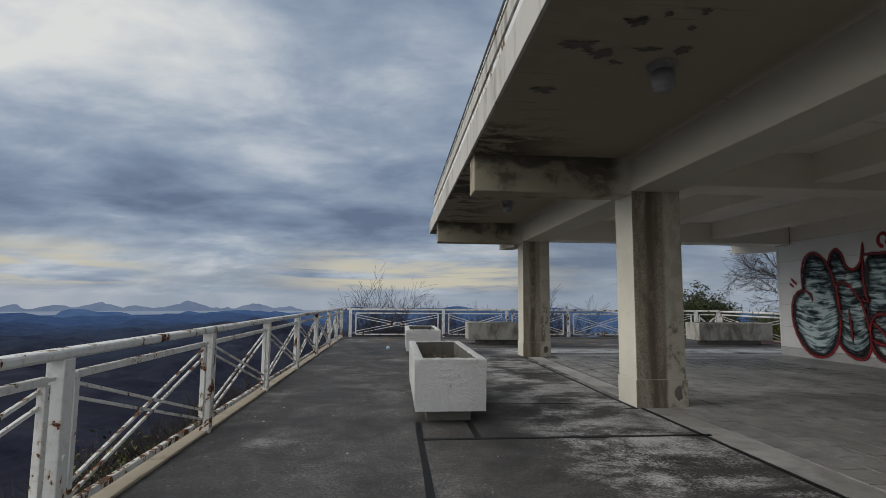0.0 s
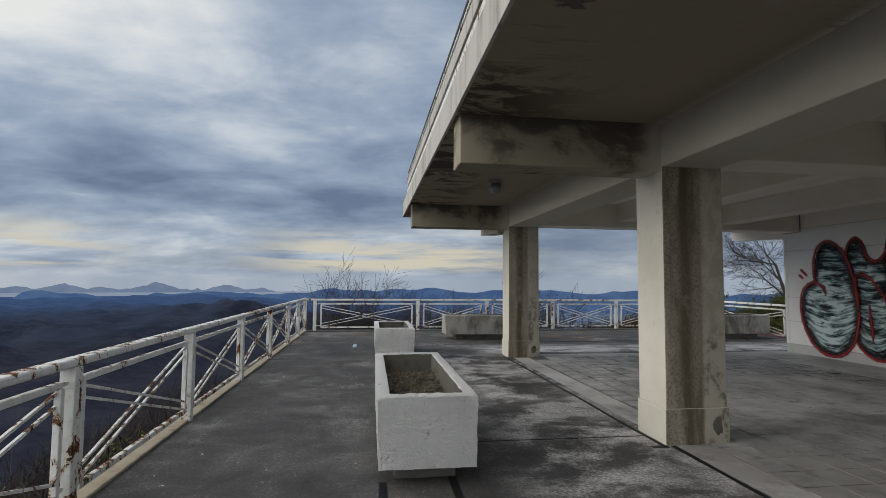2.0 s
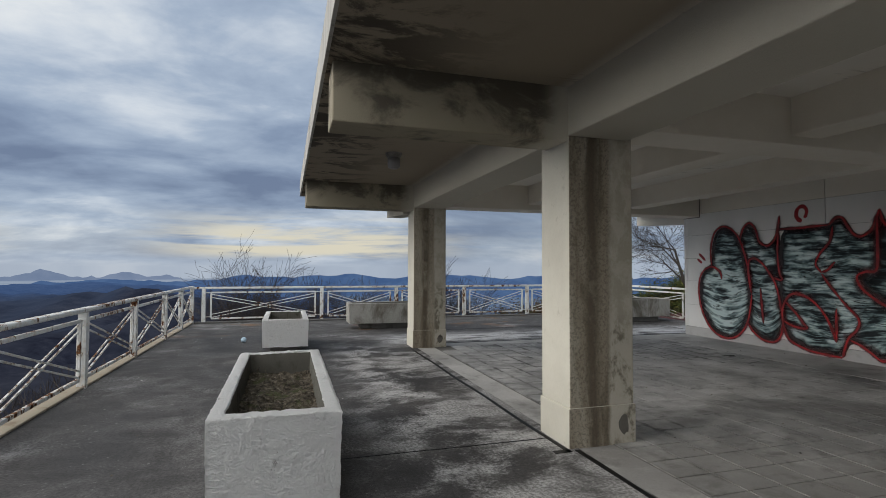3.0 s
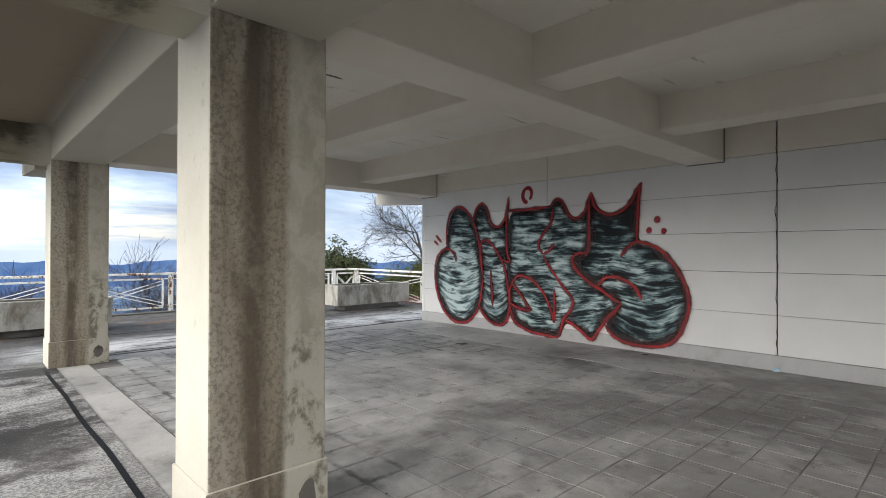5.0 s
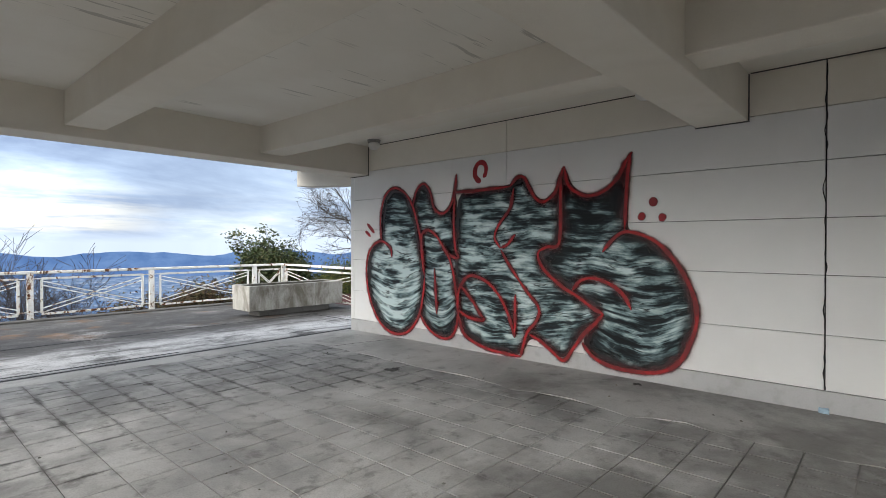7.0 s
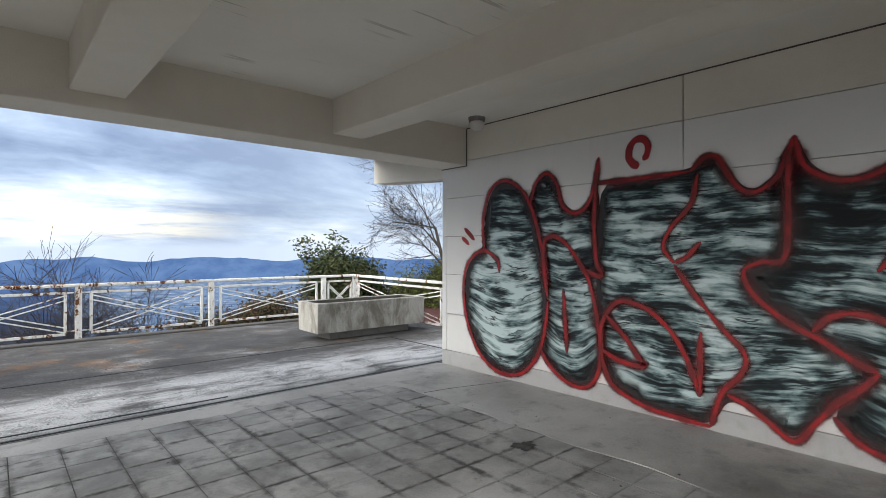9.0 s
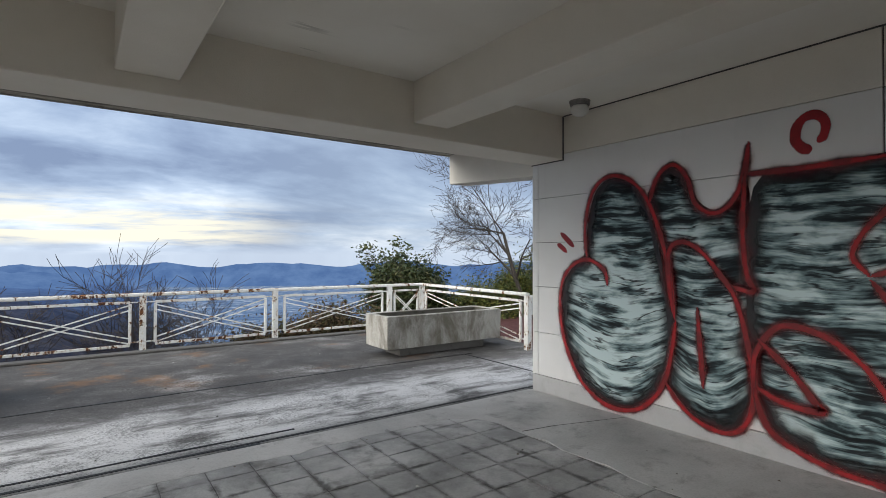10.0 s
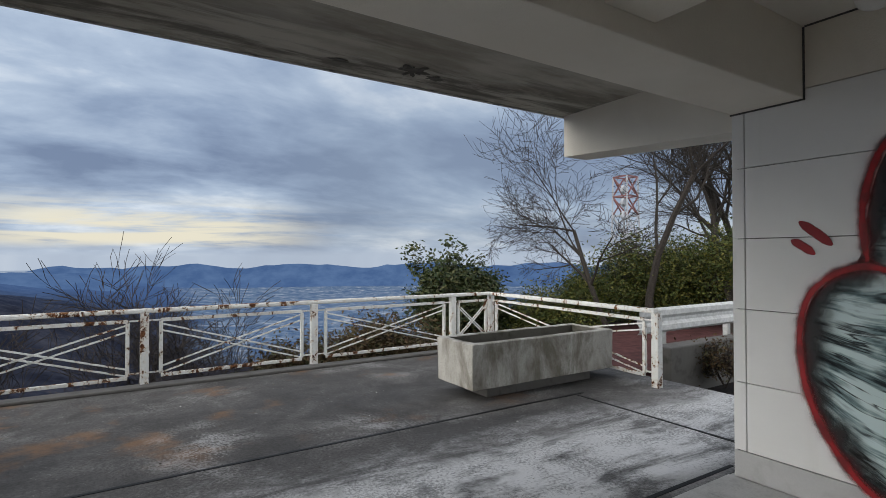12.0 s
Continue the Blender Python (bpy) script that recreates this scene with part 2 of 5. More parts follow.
def m_grout(n, pos, rnd):
    area = joint_dirt(n, pos)[1]
    pale = n.ramp(n.noise(pos, 1.1, 6, 0.62), (0.42, (0.20, 0.196, 0.19)), (0.6, (0.36, 0.352, 0.345)))
    return n.mix(n.math("MULTIPLY", area, 0.75), pale, (0.07, 0.067, 0.063))


def m_column(n, pos, rnd):
    sep = n.add("ShaderNodeSeparateXYZ")
    n.link(pos, sep.inputs[0])
    nor = n.add("ShaderNodeSeparateXYZ")
    n.link(n.add("ShaderNodeNewGeometry").outputs["Normal"], nor.inputs[0])
    big = n.noise(pos, 1.1, 4, 0.6)
    run = n.noise(n.scaled(pos, 3.0, 3.0, 0.42), 1.0, 9, 0.68, 0.6)
    fine = n.noise(pos, 120, 3, 0.7)
    base = n.mix(n.span(big, 0.35, 0.65), (0.64, 0.615, 0.535), (0.57, 0.545, 0.47))
    # roughcast on the faces across the hall's front: a dark run down its middle, a smoother repaired strip beside it
    face = n.math("GREATER_THAN", n.math("ABSOLUTE", nor.outputs[1]), 0.5)
    x = n.math("ADD", sep.outputs[0], n.math("MULTIPLY", n.math("SUBTRACT", run, 0.5), 0.16))
    strip = n.span(x, 3.44, 3.49)
    rough_cast = n.math("MULTIPLY", face, n.math("SUBTRACT", 1.0, strip))
    pits = n.noise(pos, 40, 8, 0.82)
    mottle = n.noise(n.scaled(pos, 1, 1, 0.7), 7.0, 6, 0.7, 0.3)
    worn = n.mix(n.span(run, 0.38, 0.62), (0.40, 0.36, 0.29), (0.25, 0.21, 0.155))
    repaired = n.mix(n.span(mottle, 0.42, 0.62), (0.46, 0.43, 0.365), (0.36, 0.33, 0.265))
    col = n.mix(n.math("MULTIPLY", face, 0.92), base, n.mix(strip, worn, repaired))
    dark = n.math("MULTIPLY", n.span(n.math("ABSOLUTE", n.math("SUBTRACT", x, 3.29)), 0.02, 0.11, 1.0, 0.0), n.span(n.math("ADD", n.math("MULTIPLY", run, 0.6), n.math("MULTIPLY", mottle, 0.4)), 0.40, 0.56, 0.1, 0.9))
    dark = n.math("MAXIMUM", dark, n.span(run, 0.56, 0.68, 0.0, 0.7))
    col = n.mix(n.math("MULTIPLY", rough_cast, dark), col, (0.115, 0.092, 0.066))
    grime = n.math("MULTIPLY", n.span(mottle, 0.5, 0.62), n.span(n.math("ADD", sep.outputs[2], n.math("MULTIPLY", n.noise(pos, 1.4, 4, 0.6), 0.8)), 1.75, 1.35))
    col = n.mix(n.math("MULTIPLY", n.math("MULTIPLY", face, strip), n.math("MULTIPLY", grime, 0.75)), col, (0.12, 0.105, 0.08))
    col = n.mix(n.math("MULTIPLY", n.span(pits, 0.49, 0.57), n.math("ADD", n.math("MULTIPLY", rough_cast, 0.5), 0.04)), col, (0.10, 0.085, 0.065))
    flaw = n.math("MULTIPLY", n.span(mottle, 0.6, 0.68), n.math("SUBTRACT", 1.0, face))
    col = n.mix(n.math("MULTIPLY", flaw, 0.35), col, (0.36, 0.33, 0.26))
    height = n.math("ADD", n.math("MULTIPLY", pits, n.math("ADD", n.math("MULTIPLY", rough_cast, 1.6), 0.2)), n.math("ADD", n.math("MULTIPLY", fine, 0.4), n.math("MULTIPLY", n.noise(pos, 22, 4, 0.6), 0.5)))
    return col, height, None


def m_soffit(n, pos, rnd):
    sep = n.add("ShaderNodeSeparateXYZ")
    n.link(pos, sep.inputs[0])
    x, y, z = sep.outputs
    big = n.noise(pos, 0.7, 4, 0.6)
    board = n.noise(n.scaled(pos, 1.1, 12.0, 1.0), 1.0, 3, 0.6)
    fine = n.noise(pos, 70, 3, 0.6)
    out_l = n.span(x, 3.2, 2.9)
    out_b = n.span(y, 12.4, 12.8)
    col = n.mix(n.span(big, 0.3, 0.7), (0.82, 0.795, 0.74), (0.76, 0.725, 0.66))
    col = n.mix(n.math("MULTIPLY", out_b, 0.9), col, n.mix(n.span(n.noise(n.scaled(pos, 0.7, 2.5, 1.0), 1.0, 6, 0.65), 0.38, 0.64), (0.47, 0.445, 0.39), (0.27, 0.245, 0.2)))
    # brown of the west overhang, its dimness deepened in the colour
    col = n.mix(n.math("MULTIPLY", out_l, 0.92), col, (0.27, 0.224, 0.165))
    # damp and mould along the free edges
    mould = n.noise(n.scaled(pos, 1.0, 1.7, 1.0), 1.3, 7, 0.68, 0.6)
    edge = n.math("MAXIMUM", n.span(x, 2.4, 1.1), n.span(y, 14.2, 14.5, 0.0, 0.5))
    along = n.math("MULTIPLY", n.span(n.noise(n.scaled(pos, 0.45, 2.6, 1.0), 1.5, 7, 0.66, 0.3), 0.46, 0.6), n.span(y, 13.2, 14.3, 0.0, 0.8))
    k = n.math("MAXIMUM", n.math("MULTIPLY", n.span(mould, 0.48, 0.56), n.math("MULTIPLY", edge, n.span(y, 4.9, 5.7, 0.12, 1.0))), along)
    col = n.mix(n.math("MULTIPLY", k, 0.9), col, (0.055, 0.048, 0.04))
    scratch = n.math("MULTIPLY", n.math("MULTIPLY", n.span(board, 0.60, 0.64), n.span(x, 8.5, 8.2)), n.span(n.noise(pos, 1.0, 2, 0.5), 0.46, 0.58))
    col = n.mix(n.math("MULTIPLY", scratch, 0.4), col, (0.16, 0.14, 0.12))
    return col, n.math("ADD", n.math("MULTIPLY", board, 0.8), n.math("MULTIPLY", fine, 0.4)), None


def m_beam(n, pos, rnd):
    sep = n.add("ShaderNodeSeparateXYZ")
    n.link(pos, sep.inputs[0])
    x, y, z = sep.outputs
    big = n.noise(pos, 0.8, 4, 0.6)
    run = n.noise(n.scaled(pos, 1.7, 1.7, 2.2), 1.0, 7, 0.66, 0.5)
    run = n.math("ADD", run, n.span(z, 2.75, 3.2, -0.08, 0.10))
    fine = n.noise(pos, 90, 3, 0.6)
    col = n.mix(n.span(big, 0.35, 0.65), (0.80, 0.762, 0.69), (0.75, 0.705, 0.625))
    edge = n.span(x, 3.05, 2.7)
    # dimmer look of the west-side beams put into their colour
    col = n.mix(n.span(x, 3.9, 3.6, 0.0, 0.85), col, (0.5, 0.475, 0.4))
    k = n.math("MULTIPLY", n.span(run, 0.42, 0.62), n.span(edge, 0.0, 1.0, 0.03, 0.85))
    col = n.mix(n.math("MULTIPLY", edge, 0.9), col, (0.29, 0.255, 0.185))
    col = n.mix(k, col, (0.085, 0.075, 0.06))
    return col, n.math("ADD", fine, n.math("MULTIPLY", n.noise(pos, 9, 4, 0.6), 0.8)), None


def m_panel(n, pos, rnd):
    big = n.noise(pos, 0.7, 4, 0.6)
    run = n.noise(n.scaled(pos, 4, 4, 0.3), 1.0, 5, 0.6)
    fine = n.noise(pos, 130, 3, 0.6)
    col = n.mix(n.span(big, 0.3, 0.7), (0.80, 0.797, 0.785), (0.74, 0.735, 0.72))
    col = n.mix(n.span(run, 0.55, 0.8, 0, 0.18), col, (0.5, 0.48, 0.43))
    col = n.mix(n.math("MULTIPLY", rnd, 0.08), col, (0.62, 0.61, 0.58))
    return col, n.math("ADD", n.math("MULTIPLY", fine, 0.5), n.noise(pos, 26, 3, 0.6)), None


def m_planter(n, pos, rnd):
    fine = n.noise(pos, 70, 5, 0.7)
    lump = n.noise(pos, 16, 5, 0.65, 0.3)
    stain = n.noise(n.scaled(pos, 2.2, 2.2, 1.2), 1.0, 6, 0.65, 0.4)
    col = n.mix(n.span(stain, 0.4, 0.7, 0, 0.6), (0.92, 0.92, 0.92), (0.84, 0.84, 0.835))
    col = n.mix(n.span(lump, 0.58, 0.75, 0, 0.3), col, (0.3, 0.295, 0.285))
    chip = n.math("MULTIPLY", n.span(n.noise(pos, 4.5, 7, 0.72, 0.4), 0.62, 0.66), 0.7)
    col = n.mix(chip, col, (0.26, 0.255, 0.245))
    return col, n.math("ADD", n.math("MULTIPLY", lump, 0.9), n.math("MULTIPLY", fine, 0.6)), None


def m_planter_grey(n, pos, rnd):
    fine = n.noise(pos, 80, 5, 0.7)
    stain = n.noise(n.scaled(pos, 2.4, 2.4, 1.0), 1.0, 6, 0.68, 0.4)
    col = n.mix(n.span(stain, 0.38, 0.66), (0.47, 0.46, 0.43), (0.17, 0.155, 0.125))
    col = n.mix(n.span(fine, 0.45, 0.7, 0, 0.5), col, (0.12, 0.115, 0.105))
    return col, n.math("ADD", fine, n.noise(pos, 12, 4, 0.6)), None


def m_soil(n, pos, rnd):
    a = n.noise(pos, 26, 6, 0.7)
    col = n.ramp(a, (0.38, (0.025, 0.021, 0.016)), (0.52, (0.09, 0.075, 0.055)), (0.68, (0.24, 0.21, 0.165)))
    col = n.mix(n.span(n.noise(pos, 5, 4, 0.6), 0.54, 0.66, 0, 0.7), col, (0.075, 0.09, 0.035))
    return col, a, None


def m_streaks(dark, middle=None, bow=0.0, top=9.0, black=0.2):
    """Sprayed fill: pale brushed bands parted by thin dark lines, bowed about a middle, blacker above a height."""
    def build(n, pos, rnd):
        sep = n.add("ShaderNodeSeparateXYZ")
        n.link(pos, sep.inputs[0])
        y, z = sep.outputs[1], sep.outputs[2]
        sag = n.math("MULTIPLY", n.math("SUBTRACT", n.noise(n.scaled(pos, 1, 1.5, 1.5), 1.0, 2, 0.5), 0.5), 0.17)
        if bow:
            off = n.math("SUBTRACT", y, middle)
            depth = n.span(z, 0.3, 1.5, bow, bow * 0.15)
            sag = n.math("SUBTRACT", sag, n.math("MULTIPLY", n.math("MULTIPLY", off, off), depth))
        comb = n.add("ShaderNodeCombineXYZ")
        n.link(y, comb.inputs[1]), n.link(n.math("ADD", z, sag), comb.inputs[2])
        p = comb.outputs[0]
        band = n.noise(n.scaled(p, 1, 1.5, 11.0), 1.0, 3, 0.5)
        brush = n.noise(n.scaled(p, 1, 1.7, 27.0), 1.0, 4, 0.6)
        shade = n.noise(n.scaled(p, 1, 2.2, 6.5), 1.0, 4, 0.58, 0.3)
        tone = n.math("ADD", n.math("ADD", n.math("MULTIPLY", shade, 0.46), n.math("MULTIPLY", brush, 0.26)), n.math("MULTIPLY", band, 0.28))
        tone = n.math("SUBTRACT", n.math("SUBTRACT", tone, dark), n.span(z, top - 0.35, top + 0.35, 0.0, black))
        col = n.ramp(tone, (0.41, (0.006, 0.008, 0.010)), (0.455, (0.024, 0.04, 0.045)), (0.50, (0.18, 0.26, 0.27)), (0.57, (0.58, 0.70, 0.70)))
        line = n.span(n.math("ABSOLUTE", n.math("SUBTRACT", band, n.math("ADD", 0.46, n.math("MULTIPLY", n.math("SUBTRACT", brush, 0.5), 0.08)))), 0.004, 0.042, 0.92, 0.0)
        line = n.math("MULTIPLY", line, n.span(n.noise(n.scaled(p, 1, 3.5, 3.5), 1.0, 2, 0.5), 0.4, 0.55))
        return n.mix(line, col, (0.012, 0.015, 0.018))
    return build


def spray(name, colour, lo=0.08, hi=0.6, fade_in=False, deep=0.5):
    """A sprayed line: solid in the middle, speckled and fading to its edges."""
    m = bpy.data.materials.new(name)
    m.use_nodes = True
    n = Nodes(m.node_tree)
    uv = n.add("ShaderNodeSeparateXYZ")
    n.link(n.add("ShaderNodeTexCoord").outputs["UV"], uv.inputs[0])
    pos = n.add("ShaderNodeNewGeometry").outputs["Position"]
    off = uv.outputs[1] if fade_in else n.math("MULTIPLY", n.math("ABSOLUTE", n.math("SUBTRACT", uv.outputs[1], 0.5)), 2.0)
    grit = n.noise(pos, 160, 3, 0.7)
    blur = n.noise(pos, 7, 3, 0.5)
    a = n.math("SUBTRACT", n.math("ADD", 1.02, n.math("MULTIPLY", n.math("SUBTRACT", blur, 0.5), 0.9)), off)
    a = n.span(n.math("ADD", a, n.math("MULTIPLY", n.math("SUBTRACT", grit, 0.5), 0.35)), lo, hi)
    b, clear, mx, out = n.add("ShaderNodeBsdfPrincipled"), n.add("ShaderNodeBsdfTransparent"), n.add("ShaderNodeMixShader"), n.add("ShaderNodeOutputMaterial")
    n.put(b.inputs["Base Color"], n.mix(n.span(blur, 0.38, 0.62, 0, deep), colour, tuple(c * 0.4 for c in colour)))
    b.inputs["Roughness"].default_value = 0.55
    n.link(a, mx.inputs[0]), n.link(clear.outputs[0], mx.inputs[1]), n.link(b.outputs[0], mx.inputs[2])
    n.link(mx.outputs[0], out.inputs[0])
    return m


def plain(colour, vary=0.25, scale=20.0):
    def build(n, pos, rnd):
        a = n.noise(pos, scale, 4, 0.6)
        return n.mix(n.span(a, 0.3, 0.7), colour, tuple(c * (1 - vary) for c in colour)), a, None
    return build


def leafy(a, b, c):
    def build(n, pos, rnd):
        isl = n.add("ShaderNodeNewGeometry").outputs["Random Per Island"]
        return n.ramp(isl, (0.0, a), (0.5, b), (1.0, c)), None, None
    return build


def far_land():
    """Near wooded slopes, turning to painted blue haze, self-lit, past a few hundred metres."""
    m = bpy.data.materials.new("wooded_hills")
    m.use_nodes = True
    n = Nodes(m.node_tree)
    pos = n.add("ShaderNodeNewGeometry").outputs["Position"]
    ln = n.add("ShaderNodeVectorMath")
    ln.operation = "LENGTH"
    n.link(pos, ln.inputs[0])
    r = ln.outputs["Value"]
    sep = n.add("ShaderNodeSeparateXYZ")
    n.link(pos, sep.inputs[0])
    z = sep.outputs[2]
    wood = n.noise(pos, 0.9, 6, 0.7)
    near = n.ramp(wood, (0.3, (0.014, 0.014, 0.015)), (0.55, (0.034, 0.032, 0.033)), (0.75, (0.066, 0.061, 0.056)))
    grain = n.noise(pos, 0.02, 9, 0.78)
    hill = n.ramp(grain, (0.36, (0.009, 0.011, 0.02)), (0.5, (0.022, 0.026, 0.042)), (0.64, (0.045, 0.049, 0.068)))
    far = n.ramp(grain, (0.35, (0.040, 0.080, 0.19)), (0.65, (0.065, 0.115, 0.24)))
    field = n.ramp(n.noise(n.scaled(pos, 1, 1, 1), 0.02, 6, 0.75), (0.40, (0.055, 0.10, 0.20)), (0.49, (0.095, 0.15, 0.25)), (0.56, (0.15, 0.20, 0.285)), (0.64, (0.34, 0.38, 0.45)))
    # light on the hills' west-facing sides, painted into their colour
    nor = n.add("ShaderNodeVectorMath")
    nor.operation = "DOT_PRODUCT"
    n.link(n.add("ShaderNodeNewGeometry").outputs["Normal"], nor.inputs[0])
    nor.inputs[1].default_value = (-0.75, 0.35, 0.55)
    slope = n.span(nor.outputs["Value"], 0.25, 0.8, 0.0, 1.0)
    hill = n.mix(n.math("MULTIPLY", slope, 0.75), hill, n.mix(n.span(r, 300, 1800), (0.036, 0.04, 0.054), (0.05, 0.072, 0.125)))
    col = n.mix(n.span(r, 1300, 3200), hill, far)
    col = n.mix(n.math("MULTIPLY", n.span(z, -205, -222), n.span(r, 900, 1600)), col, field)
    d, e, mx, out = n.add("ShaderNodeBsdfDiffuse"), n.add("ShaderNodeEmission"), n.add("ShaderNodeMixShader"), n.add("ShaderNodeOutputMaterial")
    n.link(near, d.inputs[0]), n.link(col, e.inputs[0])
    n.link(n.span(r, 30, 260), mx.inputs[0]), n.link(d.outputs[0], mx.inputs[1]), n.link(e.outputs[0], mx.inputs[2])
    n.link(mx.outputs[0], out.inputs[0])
    return m


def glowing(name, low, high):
    """Far backdrop with its own pale light, distance haze painted into its colour."""
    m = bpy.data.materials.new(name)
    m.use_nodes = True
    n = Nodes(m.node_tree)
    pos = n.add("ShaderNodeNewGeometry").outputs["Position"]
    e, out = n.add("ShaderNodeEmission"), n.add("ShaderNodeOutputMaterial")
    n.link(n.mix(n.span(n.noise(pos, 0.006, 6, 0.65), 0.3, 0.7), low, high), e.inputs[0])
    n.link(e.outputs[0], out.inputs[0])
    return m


MAT = {
    "rail": material("worn_white_paint", m_rail, bump=0.6, depth=0.004),
    "terrace": material("dark_weathered_concrete", m_terrace, bump=0.5, depth=0.006),
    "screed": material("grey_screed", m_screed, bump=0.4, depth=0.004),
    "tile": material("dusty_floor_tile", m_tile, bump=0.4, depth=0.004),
    "column": material("cream_plaster", m_column, bump=0.7, depth=0.006),
    "soffit": material("painted_soffit", m_soffit, bump=0.5, depth=0.008),
    "beam": material("painted_beam", m_beam, bump=0.5, depth=0.006),
    "panel": material("white_wall_panel", m_panel, bump=0.35, depth=0.004),
    "joint": material("dark_joint", plain((0.12, 0.115, 0.11)), rough=0.9),
    "bed": material("dirty_grout", m_grout, rough=0.95),
    "plinth": material("grey_skirting", painted_concrete((0.5, 0.5, 0.5), (0.3, 0.29, 0.27), 0.5, False), bump=0.4, depth=0.004),
    "fascia": material("weathered_fascia", painted_concrete((0.5, 0.49, 0.46), (0.13, 0.12, 0.1), 0.9), bump=0.5, depth=0.005),
    "planter": material("rough_white_concrete", m_planter, bump=1.0, depth=0.09),
    "planter_grey": material("stained_grey_concrete", m_planter_grey, bump=0.8, depth=0.008),
    "soil": material("dry_soil", m_soil, rough=0.95, bump=1.0, depth=0.02),
    "tar": material("bitumen_sealant", plain((0.012, 0.012, 0.013), 0.3, 50), rough=0.55, bump=0.5, depth=0.004),
    "kerb": material("rust_stained_kerb", painted_concrete((0.38, 0.33, 0.255), (0.17, 0.11, 0.065), 0.9, False), bump=0.5, depth=0.005),
    "spall": material("broken_concrete", painted_concrete((0.15, 0.14, 0.125), (0.045, 0.04, 0.035), 0.9, False, 40), bump=1.0, depth=0.02),
    "grime": material("black_grime", plain((0.12, 0.116, 0.11), 0.6, 14), rough=0.85),
    "globe": material("frosted_glass_globe", plain((0.27, 0.27, 0.28), 0.15, 8), rough=0.35),
    "opal": material("opal_glass", plain((0.75, 0.74, 0.71), 0.1, 8), rough=0.3),
    # damp, moss and the trough's inner shade in one colour
    "damp_shade": material("damp_mossy_shaded_concrete", painted_concrete((0.12, 0.115, 0.10), (0.035, 0.036, 0.024), 0.9, False), bump=0.8, depth=0.02),
    "cap": material("grey_metal_cap", plain((0.3, 0.29, 0.28), 0.3, 30), rough=0.5),
    "streak_light": material("streaked_spray_pale", m_streaks(-0.036, 11.43, 0.9, 1.85, 0.075), rough=0.6),
    "streak_mid": material("streaked_spray_mid", m_streaks(0.003, 10.45, 1.6, 2.2, 0.02), rough=0.6),
    "streak_wide": material("streaked_spray_wide", m_streaks(0.004, 9.4, 0.12, 2.3, 0.04), rough=0.6),
    "streak_dark": material("streaked_spray_dark", m_streaks(0.026, 7.35, 0.55, 1.8, 0.05), rough=0.6),
    "red": spray("red_spray_paint", (0.33, 0.003, 0.007), 0.12, 0.9, deep=0.9),
    "red_mist": spray("red_overspray", (0.34, 0.004, 0.008), 0.3, 2.3),
    "red_solid": spray("solid_red_spray_paint", (0.34, 0.006, 0.012), 0.0, 0.3),
    "inner": spray("black_spray_fade", (0.008, 0.009, 0.011), 0.1, 0.9, True),
    "black": spray("black_spray_paint", (0.012, 0.012, 0.014), 0.3, 1.1),
    "bark": material("grey_bark", plain((0.05, 0.043, 0.038), 0.5, 30), rough=0.9),
    "twig": material("reddish_twig", plain((0.055, 0.046, 0.043), 0.5, 30), rough=0.9),
    "leaf_dark": material("glossy_evergreen_leaf", leafy((0.02, 0.035, 0.012), (0.04, 0.056, 0.02), (0.075, 0.075, 0.03)), rough=0.45),
    "leaf_olive": material("olive_leaf", leafy((0.022, 0.034, 0.010), (0.06, 0.082, 0.02), (0.16, 0.145, 0.036)), rough=0.55),
    "leaf_brown": material("dry_brown_leaf", leafy((0.05, 0.03, 0.018), (0.09, 0.06, 0.03), (0.06, 0.065, 0.028)), rough=0.7),
    "dead_leaf": material("dead_leaf", leafy((0.045, 0.036, 0.026), (0.11, 0.092, 0.07), (0.24, 0.21, 0.17)), rough=0.85),
    "galv": material("galvanised_steel", plain((0.62, 0.63, 0.63), 0.25, 12), rough=0.5),
    "red_deck": material("faded_red_paving", plain((0.10, 0.04, 0.04), 0.5, 6), rough=0.85),
    "dark_stone": material("dark_concrete", painted_concrete((0.13, 0.125, 0.12), (0.05, 0.05, 0.045), 0.8, False), bump=0.6, depth=0.01),
    # tower paint dulled by distance haze put into both colours
    "tower_red": material("hazed_red_steel", plain((0.26, 0.125, 0.12), 0.3, 1)),
    "tower_white": material("hazed_white_steel", plain((0.42, 0.44, 0.48), 0.2, 1)),
    "flake": material("flake_grit", leafy((0.6, 0.59, 0.56), (0.06, 0.055, 0.05), (0.2, 0.17, 0.13)), rough=0.9),
    "litter": material("pale_blue_plastic", plain((0.45, 0.6, 0.72), 0.2, 30), rough=0.4),
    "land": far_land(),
    # self-lit, the blue and paleness of distance haze put into each colour
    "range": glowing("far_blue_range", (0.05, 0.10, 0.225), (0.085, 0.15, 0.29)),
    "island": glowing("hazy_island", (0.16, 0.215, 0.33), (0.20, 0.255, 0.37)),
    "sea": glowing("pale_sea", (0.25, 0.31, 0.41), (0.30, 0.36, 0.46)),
}

# ---- building blocks ----
from mathutils.geometry import tessellate_polygon


def mesh_of(name, bm, mat, smooth=False):
    me = bpy.data.meshes.new(name)
    bm.to_mesh(me)
    bm.free()
    me.materials.append(mat)
    if smooth:
        for p in me.polygons:
            p.use_smooth = True
    return me


def part(name, bm, mat, parent=None, label="", smooth=False):
    ob = new(name, mesh_of(name, bm, mat, smooth))
    if parent is not None:
        ob.parent = parent
    return tagged(ob, label)


